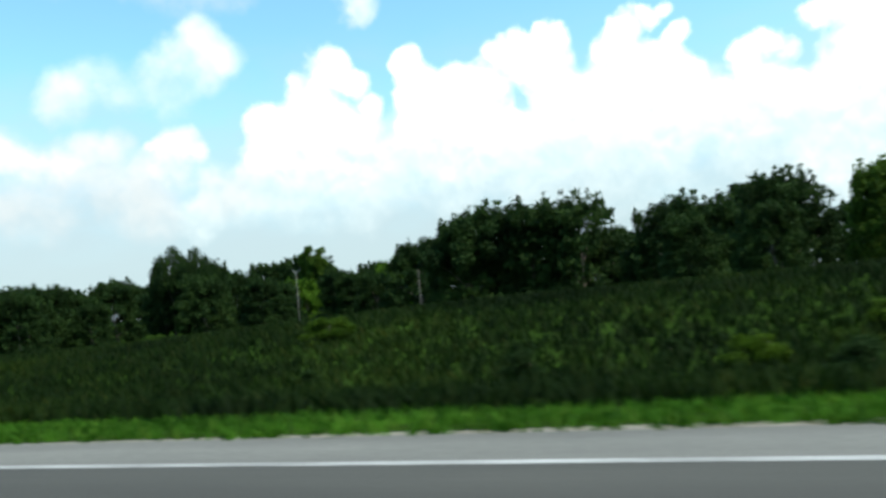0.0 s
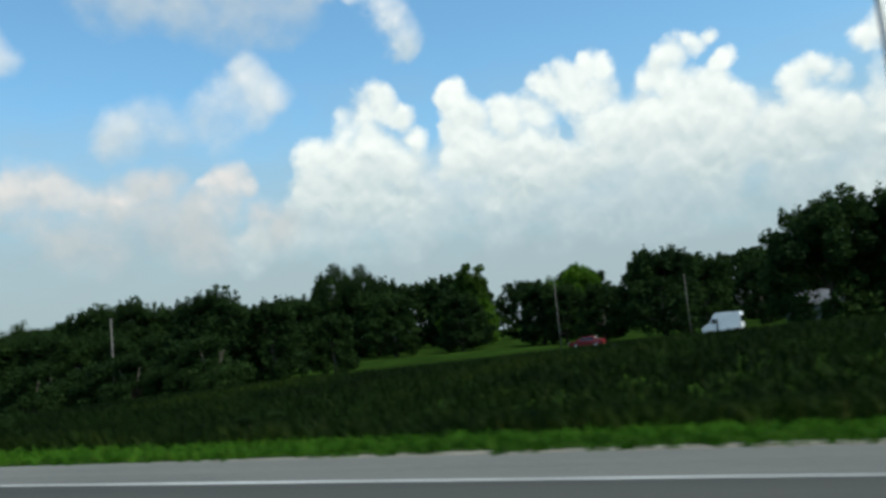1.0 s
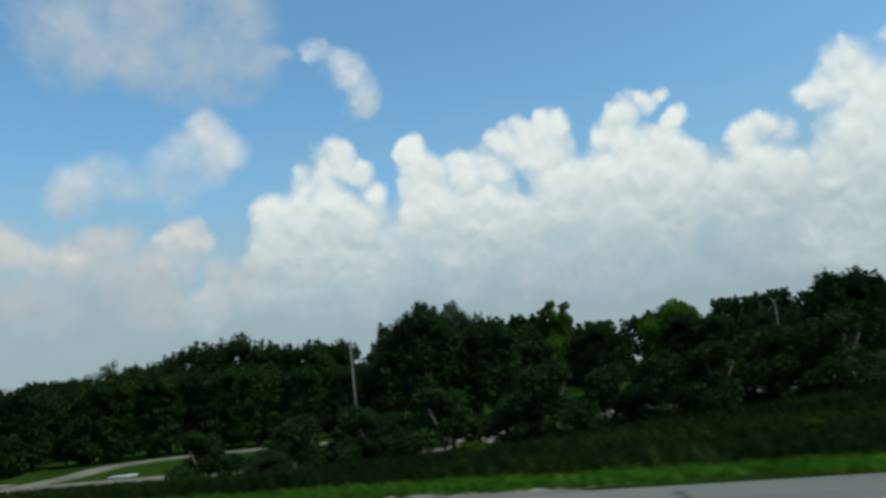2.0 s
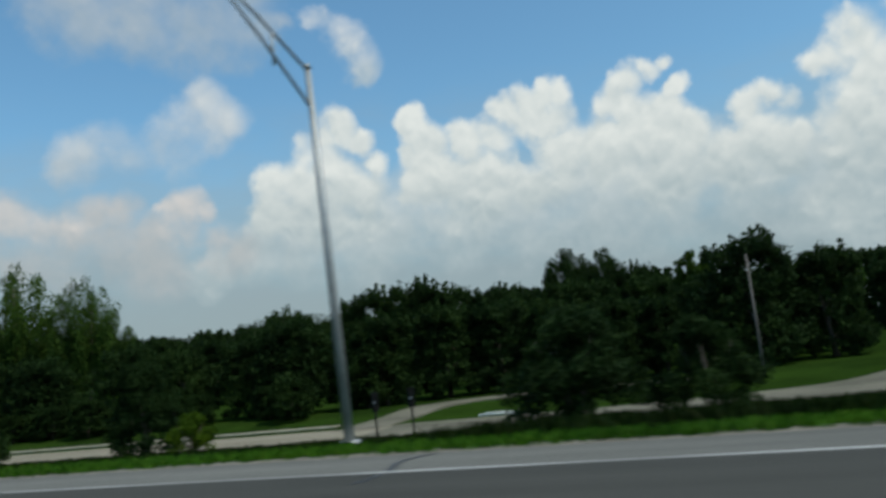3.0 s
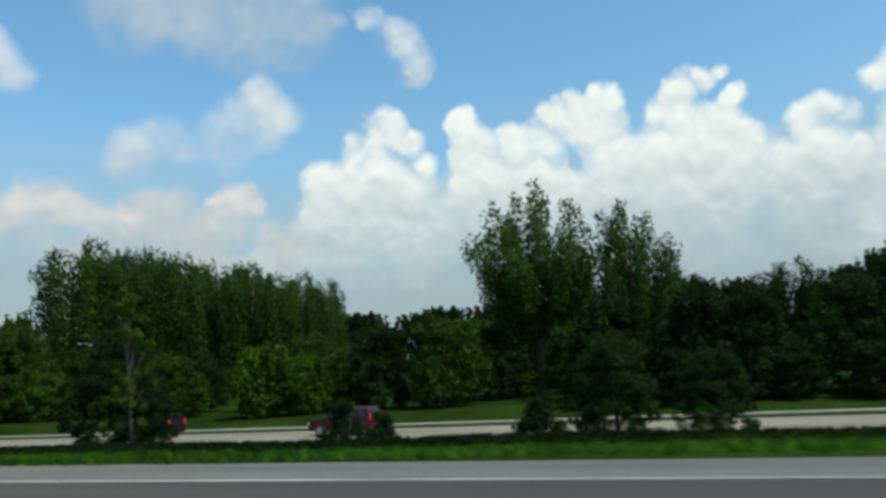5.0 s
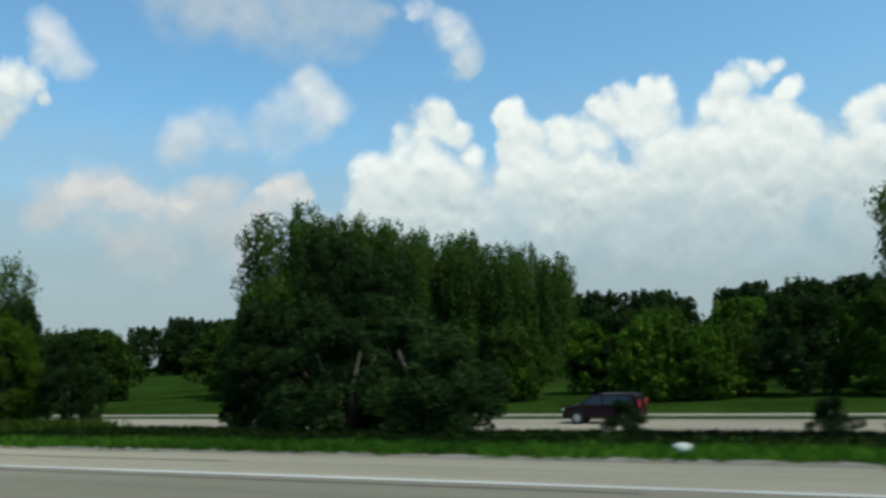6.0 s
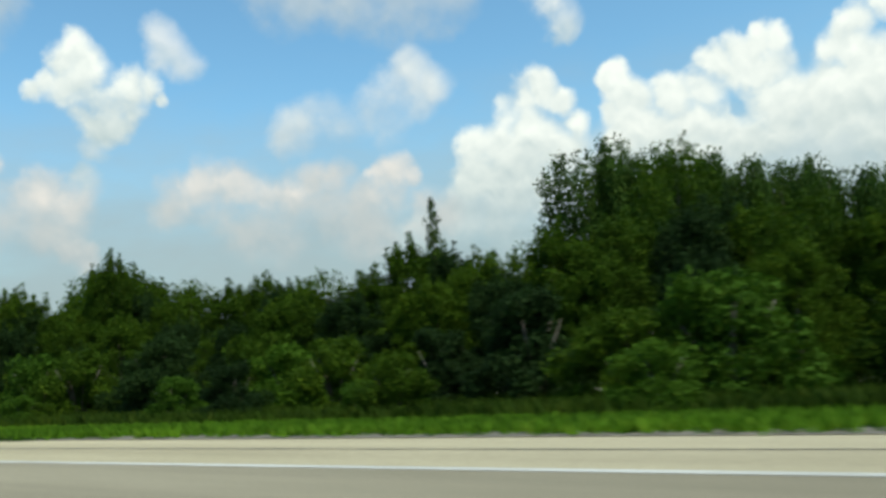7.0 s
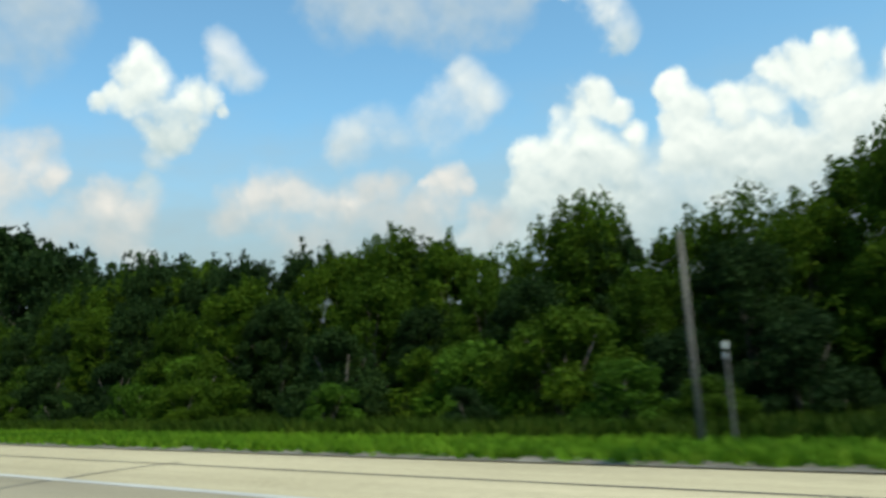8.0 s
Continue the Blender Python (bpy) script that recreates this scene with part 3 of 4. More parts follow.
def crown_clumps(style, h, w, r):
    """Centres and radii of the leaf clumps of a crown of height h and width w."""
    cs, rs = [], []
    if style == "broad":
        lobes = [(r.uniform(0, 2 * math.pi), r.uniform(0.5, 1.0)) for _ in range(6)]
        for _ in range(210):
            u, a = r.uniform(0, 1) ** 0.9, r.uniform(0, 2 * math.pi)
            z = 0.04 * h + 0.86 * h * u
            bulge = 0.86 + 0.2 * sum(q * math.cos(a - p) ** 7 for p, q in lobes) * math.sin(math.pi * u)
            reach = w * 0.5 * bulge * math.sin(math.pi * (0.26 + 0.68 * u)) ** 0.65
            rr = reach * math.sqrt(r.uniform(0.2, 1.0)) * 0.95
            cs.append((rr * math.cos(a), rr * math.sin(a), z * r.uniform(0.93, 1.04)))
            rs.append(w * r.uniform(0.035, 0.085))
        for _ in range(22):
            a, q = r.uniform(0, 2 * math.pi), w * 0.30 * math.sqrt(r.uniform(0, 1))
            top = h * (1.0 - 0.35 * (q / (0.5 * w)) ** 2) * r.uniform(0.95, 1.06)
            for f in (0.0, 0.5, 1.0):
                cs.append((q * math.cos(a), q * math.sin(a), top - h * 0.10 * (1 - f)))
                rs.append(w * (0.045 - 0.022 * f))
    elif style == "poplar":
        for k in range(15):
            a, q = r.uniform(0, 2 * math.pi), math.sqrt(r.uniform(0.0, 1.0)) * 0.40 * w
            x, y = q * math.cos(a), q * math.sin(a)
            top = h * (1.03 - 0.15 * (q / (0.4 * w)) ** 2 - r.uniform(0.0, 0.07))
            for f in np.linspace(0, 1, 9):
                cs.append((x * (0.85 + 0.2 * f) + r.normal() * 0.03 * w, y * (0.85 + 0.2 * f) + r.normal() * 0.03 * w, h * 0.06 + (top - h * 0.10) * f))
                rs.append(w * (0.165 - 0.06 * f ** 3) * r.uniform(0.8, 1.2))
    elif style == "vase":
        for k in range(17):
            a, q = k * 2.4 + r.uniform(-0.3, 0.3), (0.04 + 0.44 * math.sqrt(k / 16)) * w
            top = h * (1.0 - 0.40 * (q / (0.48 * w)) ** 2 - r.uniform(0.0, 0.06))
            foot = h * r.uniform(0.28, 0.42)
            for f in np.linspace(0, 1, 10):
                out = q * (0.45 + 0.55 * f ** 0.6)
                cs.append((out * math.cos(a) + r.normal() * 0.018 * w, out * math.sin(a) + r.normal() * 0.018 * w, foot + (top - foot) * f))
                rs.append(w * (0.098 - 0.034 * f ** 3) * r.uniform(0.75, 1.25))
        for k in range(26):
            a, q = r.uniform(0, 2 * math.pi), r.uniform(0.0, 0.26) * w
            cs.append((q * math.cos(a), q * math.sin(a), h * r.uniform(0.08, 0.46)))
            rs.append(w * r.uniform(0.06, 0.10))
    elif style == "round":
        for _ in range(40):
            d = r.normal(size=3)
            d /= np.linalg.norm(d)
            d[2] = abs(d[2]) if r.uniform() < 0.7 else d[2]
            cs.append((d[0] * w * 0.38, d[1] * w * 0.38, h * 0.55 + d[2] * h * 0.35))
            rs.append(w * r.uniform(0.11, 0.15))
    elif style == "canopy":
        for _ in range(60):
            d = r.normal(size=3)
            d /= np.linalg.norm(d)
            q = r.uniform(0.55, 1.0)
            cs.append((d[0] * w * 0.42 * q, d[1] * w * 0.42 * q, h * 0.68 + d[2] * h * 0.24 * q))
            rs.append(w * r.uniform(0.06, 0.12))
    elif style == "column":
        for _ in range(34):
            u, a = r.uniform(0, 1), r.uniform(0, 2 * math.pi)
            q = w * 0.33 * (1 - 0.55 * u) * r.uniform(0.2, 1)
            cs.append((q * math.cos(a), q * math.sin(a), h * (0.10 + 0.86 * u)))
            rs.append(w * r.uniform(0.17, 0.27) * (1 - 0.35 * u))
    elif style == "shrub":
        for _ in range(36):
            u, a = r.uniform(0, 1) ** 1.2, r.uniform(0, 2 * math.pi)
            q = w * 0.46 * (1 - 0.62 * u ** 1.6) * math.sqrt(r.uniform(0.05, 1))
            cs.append((q * math.cos(a), q * math.sin(a), h * (0.05 + 0.86 * u)))
            rs.append(w * r.uniform(0.075, 0.15))
    elif style == "conifer":
        for u in np.linspace(0.03, 0.97, 30):
            for k in range(6):
                a = r.uniform(0, 2 * math.pi)
                q = w * 0.47 * (1 - u) ** 0.9 * r.uniform(0.3, 1.0)
                cs.append((q * math.cos(a), q * math.sin(a), h * u - 0.25 * q + r.normal() * 0.015 * h))
                rs.append((w * 0.11 * (1.05 - u) + 0.02 * w) * r.uniform(0.7, 1.3))
    elif style == "thin":
        for _ in range(34):
            u, a = r.uniform(0.12, 1), r.uniform(0, 2 * math.pi)
            q = w * 0.42 * r.uniform(0.1, 1) * (1.15 - 0.85 * u)
            cs.append((q * math.cos(a), q * math.sin(a), h * u))
            rs.append(w * r.uniform(0.03, 0.07))
    return cs, rs


def make_tree(name, style, h, w, leaves, size, mat, label, seed, at=(0, 0, 0), group="", trunk=True):
    """A tree of height h and crown width w: a tapered, forked trunk and a crown of leaf sprays."""
    r = np.random.default_rng(seed)
    t = thing(name, at, label, "shrub" if style == "shrub" else "tree", group)
    cs, rs = crown_clumps(style, h, w, r)
    bm = bmesh.new()
    base = (0.022 * h + 0.02 * w * 0.3) * (0.4 if style == "thin" else 0.85)
    stem = 0.55 if style in ("broad", "round") else 0.85
    lean = r.normal(scale=0.03 * h, size=2)
    pts = [(0, 0, -0.25), (lean[0] * 0.2, lean[1] * 0.2, h * stem * 0.33), (lean[0] * 0.6, lean[1] * 0.6, h * stem * 0.66), (lean[0], lean[1], h * stem)]
    if style == "shrub":
        for k in range(4):
            a = k * 1.6 + r.uniform(0, 0.5)
            tube(bm, [(0.05 * math.cos(a), 0.05 * math.sin(a), -0.15), (w * 0.1 * math.cos(a), w * 0.1 * math.sin(a), h * 0.4), (w * 0.22 * math.cos(a), w * 0.22 * math.sin(a), h * 0.75)],
                 [0.05, 0.035, 0.01], 5)
    else:
        tube(bm, pts, [base * 1.25, base * 0.85, base * 0.6, base * 0.18], 8)
        order = sorted(range(len(cs)), key=lambda k: -rs[k])[:(12 if style != "thin" else 22)]
        for k in order:
            c = Vector(cs[k])
            f = min(max(c.z / h * 0.55, 0.15), stem * 0.8)
            root = Vector((lean[0] * f, lean[1] * f, h * f))
            mid = root.lerp(c, 0.5) + Vector((0, 0, 0.03 * h))
            tube(bm, [root, mid, c], [base * 0.28, base * 0.16, base * 0.04], 5, False)
    part("trunk", bm, BARK, t, "grey-brown bark trunk and limbs")
    verts = leaf_cloud(cs, rs, leaves, size, 1.25 if style in ("poplar", "vase") else 0.9, r)
    crown = new("crown", leaf_mesh("crown", verts, mat))
    crown.parent = t
    return t


SPECIES = {}


def species(key, *args):
    SPECIES[key] = make_tree(*args)


def plant(key, x, y, h=None, wide=1.0, turn=None, label="", group="", sink=0.0):
    """A further tree of a kind already grown; h is its own height."""
    src = SPECIES[key]
    first = key not in PLANTED
    PLANTED.add(key)
    s = (h / HEIGHTS[key]) if h else 1.0
    a = rng.uniform(0, 360) if turn is None else turn
    m = pose(x, y, ground_z(x, y) - sink, 0, 0, a) @ Matrix.Diagonal((s * wide, s * wide, s, 1))
    if first:
        src.matrix_basis = m
        t = src
    else:
        t = copy_thing(src, m @ Matrix.Diagonal((1 / src.scale[0], 1 / src.scale[1], 1 / src.scale[2], 1)))
    tagged(t, label, group=group)
    return t


PLANTED = set()
HEIGHTS = {}
KINDS = [
    ("broad_a", "tree", "broad", 12.0, 12.0, 11500, 0.29, LEAF, "broad green leafy tree, leafy to the ground"),
    ("broad_b", "tree", "broad", 12.0, 13.0, 11500, 0.29, LEAF_SHADED, "dark leafy tree with a lobed crown"),
    ("broad_c", "tree", "broad", 12.0, 11.0, 11500, 0.29, LEAF_SHADED, "shaded leafy tree in the wood"),
    ("broad_far", "tree", "broad", 12.0, 13.0, 3800, 0.52, LEAF_SHADED, "far dark tree on the skyline"),
    ("poplar_a", "tree", "poplar", 18.0, 9.5, 20000, 0.24, LEAF_POPLAR, "tall cottonwood with upright leafy plumes"),
    ("poplar_b", "tree", "poplar", 18.0, 8.5, 19000, 0.24, LEAF_POPLAR, "tall cottonwood in a dense stand"),
    ("poplar_dark", "tree", "poplar", 18.0, 10.0, 15000, 0.28, LEAF_SHADED, "tall dark cottonwood above the wood"),
    ("vase_a", "tree", "vase", 18.0, 13.0, 30000, 0.21, LEAF_POPLAR, "tall open cottonwood with spreading plumes"),
    ("round_a", "tree", "round", 14.0, 13.0, 11000, 0.31, LEAF_BRIGHT, "round fresh green tree, brighter than the wood"),
    ("round_dark", "tree", "round", 14.0, 13.0, 11000, 0.32, LEAF_SHADED, "dark round-headed tree above the wood"),
    ("canopy_a", "tree", "canopy", 14.0, 12.0, 12000, 0.28, LEAF_SHADED, "dark spreading tree with a raised crown"),
    ("bright_a", "tree", "broad", 8.0, 9.0, 7000, 0.30, LEAF_BRIGHT, "fresh green young tree, leafy to the ground"),
    ("column_a", "tree", "column", 16.0, 6.0, 5500, 0.40, LEAF, "narrow upright tree above the wood"),
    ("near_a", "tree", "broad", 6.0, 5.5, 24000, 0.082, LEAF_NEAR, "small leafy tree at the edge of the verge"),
    ("near_b", "tree", "broad", 6.0, 5.0, 22000, 0.085, LEAF_SHADED, "small dark tree at the edge of the verge"),
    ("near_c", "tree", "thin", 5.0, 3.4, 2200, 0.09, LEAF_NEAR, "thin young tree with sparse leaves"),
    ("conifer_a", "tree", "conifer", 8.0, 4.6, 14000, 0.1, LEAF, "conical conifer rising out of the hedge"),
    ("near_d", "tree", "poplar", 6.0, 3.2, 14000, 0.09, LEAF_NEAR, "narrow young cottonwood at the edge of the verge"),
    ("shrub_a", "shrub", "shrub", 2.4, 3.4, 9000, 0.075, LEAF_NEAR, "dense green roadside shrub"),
    ("shrub_b", "shrub", "shrub", 2.4, 3.0, 9000, 0.075, LEAF_SHADED, "dense dark roadside shrub"),
    ("shrub_c", "shrub", "shrub", 1.6, 2.6, 7000, 0.065, LEAF_BRIGHT, "low yellowish green roadside shrub"),
]
for k, (key, name, style, h, w, leaves, size, mat, label) in enumerate(KINDS):
    HEIGHTS[key] = h
    species(key, name, style, h, w, leaves, size, mat, label, 100 + k)

# single trees that stand out
plant("column_a", -107, 188, 20.0, 1.0)
plant("column_a", -104.5, 189, 19.4, 0.9)
plant("column_a", -109.5, 189, 18.6, 0.9)
plant("round_a", -81, 187, 16.6, 0.95)
plant("round_dark", -129, 160, 21.8, 0.55)
plant("round_dark", -122.5, 160, 20.6, 0.5)
plant("broad_b", -126, 163, 16.5, 0.9)
plant("broad_b", -134, 163, 14.0)
plant("broad_b", -116, 158, 16.5, 0.7)
for x, y, h, key in ((-28.2, 89, 13.8, "broad_b"), (-22.5, 88, 13.8, "broad_c"), (-17.0, 87, 13.4, "broad_b"), (-29.2, 86, 13.4, "canopy_a"), (-6, 80, 11.4, "broad_b"), (1, 76, 12.0, "broad_c"), (-14, 92, 9.4, "broad_b"), (-9, 86, 9.0, "broad_c"), (-58, 180, 12.0, "broad_b"), (-49, 182, 13.0, "broad_c"), (-40, 181, 13.0, "broad_b"), (-31, 182, 13.5, "broad_c"), (-22, 181, 13.0, "broad_b"), (-13, 180, 12.5, "broad_c"), (-4, 178, 12.5, "broad_b"), (5, 176, 12.0, "broad_c")):
    plant(key, x, y, h, 1.05)
plant("broad_b", -95, 77, 11.6, 1.05)
plant("broad_c", -89, 80, 10.0, 1.1)
for x, y, h in ((-136, 112, 13.5), (-141, 110, 14.8), (-147, 108, 14.2), (-130, 114, 12.5)):
    plant("broad_b", x, y, h, 0.95)
for x, y, h in ((-155, 104, 11.5), (-159, 103, 12.9), (-163, 101, 11.4)):
    plant("poplar_dark", x, y, h, 1.0)
plant("vase_a", -182.0, 77, 21.2, 0.92, turn=20)
plant("vase_a", -173.2, 80, 18.6, 0.80, turn=140)
plant("bright_a", -98, 168, 10.5)
plant("bright_a", -103, 170, 11.0)
plant("bright_a", -196, 104, 8.5)
plant("bright_a", -203, 108, 9.5)
plant("bright_a", -189, 100, 8.0)
plant("bright_a", -203.4, 62.8, 6.6)
plant("bright_a", -199.8, 63.5, 5.4)
plant("bright_a", -214.5, 62.5, 3.4)
plant("bright_a", -211, 72, 6.5)
plant("bright_a", -216, 66, 4.6)
plant("bright_a", -238, 68, 5.5)
plant("broad_a", -243.5, 68, 11.0, 0.8)
plant("broad_a", -248.5, 72, 13.0, 0.8)
# the dense poplar stand
for k, x in enumerate(np.linspace(-264.4, -227.5, 21)):
    hh = 2.1 + float(np.interp(x, (-275, -272.4, -268, -264.5, -259.6, -252, -245, -238, -231.7, -228, -224), (14.5, 19.0, 23.0, 24.9, 23.5, 21.4, 19.8, 18.5, 16.8, 15.0, 11.5)))
    plant("poplar_b" if k % 3 else "poplar_a", x + rng.normal() * 0.5, 98 + (x + 262) * 0.42 + (3.0 if k % 2 else -2.0), hh * rng.uniform(0.95, 1.03), rng.uniform(0.74, 0.9), group="poplar stand")
# wood behind the frontage road, leafy to the ground
for x, y, h in ((-126.5, 67, 8.4), (-122, 71, 8.8), (-117.5, 73, 8.6), (-112.5, 73, 8.0), (-107.5, 74, 7.6), (-103, 76, 7.0)):
    plant("broad_c", x, y, h, 1.15, group="trees behind the frontage road")
for x in np.arange(-172, -127, 5.5):
    plant("broad_b" if int(abs(x)) % 2 else "broad_c", x + rng.normal() * 1.2, 66 + rng.normal() * 2.5, rng.uniform(6.8, 8.6), 1.1, group="trees behind the frontage road")
for x in np.arange(-172, -128, 4.4):
    plant("broad_c", x + rng.normal() * 0.8, 60.5 + rng.normal() * 0.8, rng.uniform(2.8, 4.2), 1.5, group="trees behind the frontage road")
for x in np.arange(-118, -84, 6.0):
    plant("broad_b" if int(abs(x)) % 2 else "broad_c", x + rng.normal() * 1.2, 90 + rng.normal() * 3, rng.uniform(7.5, 9.5), 1.15, group="trees behind the frontage road")
for x in np.arange(-230, -170, 5.2):
    plant(("broad_a", "broad_c", "broad_a", "broad_b")[int(abs(x)) % 4], x + rng.normal() * 1.2, 69 + rng.normal() * 3, rng.uniform(5.6, 8.0), 1.1, group="trees behind the frontage road")
for x in np.arange(-345, -230, 6.0):
    plant(("broad_a", "broad_b", "broad_a")[int(abs(x)) % 3], x + rng.normal() * 1.5, 72 + rng.normal() * 4, rng.uniform(6.5, 9.0), 1.15, group="trees behind the frontage road")
for x in np.arange(-205, -38, 8.0):
    plant(("broad_b", "broad_c")[int(abs(x)) % 2], x + rng.normal() * 2, 138 + rng.normal() * 8, rng.uniform(11.5, 14.5) * (0.78 if -95 < x < -55 else 1.0), 1.2, group="far wood")
for x in np.arange(-600, 80, 10.0):
    plant("broad_far", x + rng.normal() * 3, 212 + rng.normal() * 10, rng.uniform(15, 19.5), 1.2, group="far wood")
for x, y in ((-38, 152), (-33, 151), (-28, 152), (-23, 150), (-18, 151), (-24, 126), (-19, 124), (-13, 121)):
    plant("broad_c", x, y, rng.uniform(3.4, 4.1), 1.5, group="far wood")
# trees on the bank beside the first stretch of road
for x, y, h, key in ((2, 47, 6.4, "broad_b"), (9, 48, 7.6, "broad_c"), (6, 42, 5.4, "broad_a"), (16, 46, 9.2, "broad_b"), (-3, 43, 4.2, "broad_c"), (-2, 60, 8.0, "broad_b"), (12, 38, 5.4, "broad_b"), (1, 38, 3.6, "broad_c"), (20, 40, 6.8, "broad_c")):
    plant(key, x, y, h, 1.05, group="trees on the bank")
# trees and shrubs along the verge
for x, y, h, key, wide in ((-207.6, 26.2, 7.9, "near_b", 0.72), (-205.4, 25.6, 6.6, "near_b", 0.8), (-209.8, 27.5, 6.2, "near_a", 0.8), (-203.6, 24.5, 4.6, "near_b", 1.1), (-206.6, 28.5, 7.4, "near_b", 0.9), (-209.4, 25.0, 5.2, "near_b", 1.1), (-206.4, 23.6, 4.6, "near_b", 1.2), (-211.6, 27.0, 4.8, "near_b", 1.1),
                           (-230.2, 28.5, 9.3, "near_d", 0.66), (-228.6, 28.0, 7.0, "near_b", 0.7), (-179.5, 22, 5.2, "near_c", 0.9),
                           (-117.0, 25.5, 3.8, "near_b", 1.1), (-184.8, 26.4, 5.0, "near_b", 1.1), (-183.6, 26.6, 3.4, "near_b", 1.2), (-165.8, 36.5, 4.8, "near_b", 1.2),
                           (-237.7, 24, 7.5, "conifer_a", 0.75), (-161.5, 36, 4.0, "near_b", 1.2), (-152, 36, 3.4, "near_b", 1.2)):
    plant(key, x, y, h, wide, group="trees along the verge")
for x, y, h, key, wide in ((-141.4, 33.4, 2.7, "shrub_a", 0.95), (-139.3, 33.6, 2.6, "shrub_a", 0.9), (-130.0, 24.0, 3.3, "shrub_b", 1.0), (-132.4, 25.5, 2.8, "shrub_b", 1.1),
                           (-125.0, 24.5, 2.6, "shrub_b", 1.0), (-98.8, 19.0, 2.7, "shrub_b", 1.2), (-95.8, 19.4, 2.2, "shrub_b", 1.0), (-176.7, 31.6, 2.2, "shrub_b", 0.9), (-175.0, 31.8, 1.6, "shrub_b", 0.9),
                           (-168.2, 33.0, 2.2, "shrub_b", 0.9), (-190.0, 22.0, 0.9, "shrub_b", 1.2),
                           (-194.5, 20.0, 0.8, "shrub_b", 1.2), (-198.8, 18.4, 2.4, "shrub_b", 1.2), (-202.3, 19.5, 3.0, "shrub_b", 1.2), (-201.0, 22.0, 3.4, "shrub_b", 1.2), (-110.5, 20, 1.2, "shrub_a", 1.0)):
    plant(key, x, y, h, wide, group="shrubs along the verge")
for k, x in enumerate(np.arange(-87, -60, 2.2)):
    plant("shrub_b", x, 34 + rng.normal() * 1.5, rng.uniform(2.2, 3.2), 1.2, group="shrubs along the verge")
# low growth on the bank
for k in range(34):
    plant("shrub_b" if k % 3 else "shrub_a", rng.uniform(-74, 18), rng.uniform(12.5, 23), rng.uniform(0.4, 0.85), rng.uniform(1.2, 1.9), group="low growth on the bank", sink=0.1)


def hedge_top(x):
    """Height of the tree tops behind the verge, above the road."""
    xs = (-290.5, -285.6, -283.5, -279.3, -277, -274.9, -272.7, -270.4, -268.2, -266.8, -264.4, -263.2, -260.5, -258, -256.8, -253.6, -251, -248, -245.3, -243.2, -241, -239, -236.5, -234, -230.2, -227, -224.4, -221.8, -217)
    zs = (6.6, 5.7, 5.3, 6.1, 5.4, 6.0, 5.7, 5.2, 4.7, 4.2, 5.7, 4.8, 5.2, 5.0, 5.8, 4.1, 4.8, 4.4, 3.6, 4.2, 3.7, 4.6, 4.2, 3.6, 4.4, 4.6, 3.9, 3.5, 2.6)
    return float(np.interp(x, xs, zs))


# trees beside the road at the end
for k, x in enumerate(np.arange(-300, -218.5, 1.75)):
    # beyond -276 more trees take the shade-darkened leaf colour
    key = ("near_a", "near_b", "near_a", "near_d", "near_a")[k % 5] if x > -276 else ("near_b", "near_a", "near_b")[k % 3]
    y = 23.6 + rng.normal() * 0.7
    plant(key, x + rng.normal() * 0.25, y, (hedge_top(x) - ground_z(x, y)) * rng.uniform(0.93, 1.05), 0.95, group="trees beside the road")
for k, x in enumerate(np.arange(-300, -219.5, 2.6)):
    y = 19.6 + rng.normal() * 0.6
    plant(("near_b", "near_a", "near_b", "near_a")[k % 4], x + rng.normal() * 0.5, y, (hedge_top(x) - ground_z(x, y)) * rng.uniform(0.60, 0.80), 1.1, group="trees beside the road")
for k, x in enumerate(np.arange(-300, -217.5, 2.6)):
    plant(("shrub_a", "shrub_b", "shrub_b", "shrub_a", "shrub_c")[k % 5], x + rng.normal() * 0.5, 16.2 + rng.normal() * 0.7, rng.uniform(1.6, 2.7), 1.1, group="shrubs beside the road")
for k, x in enumerate(np.arange(-298, -217, 3.4)):
    plant(("shrub_a", "shrub_c", "shrub_b", "shrub_c")[k % 4], x + rng.normal() * 1.2, 13.4 + rng.normal() * 0.5, rng.uniform(0.7, 1.5), 1.1, group="shrubs beside the road")
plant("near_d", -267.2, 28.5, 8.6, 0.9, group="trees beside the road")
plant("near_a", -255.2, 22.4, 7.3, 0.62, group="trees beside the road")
# tall dark trees where the verge wood ends
for x, y, h, key in ((-297, 33, 10.2, "broad_b"), (-305, 36, 12.2, "broad_c"), (-314, 38, 13.6, "broad_b"), (-325, 40, 14.6, "broad_c"), (-336, 40, 17.4, "broad_b"), (-348, 41, 22.0, "broad_c"), (-362, 42, 24.0, "broad_b"), (-312, 30, 7.5, "broad_c"), (-330, 31, 9.0, "broad_b"), (-350, 31, 11.0, "broad_c")):
    plant(key, x, y, h, 0.95, group="dark trees past the verge wood")

# ---- grass and weeds ----


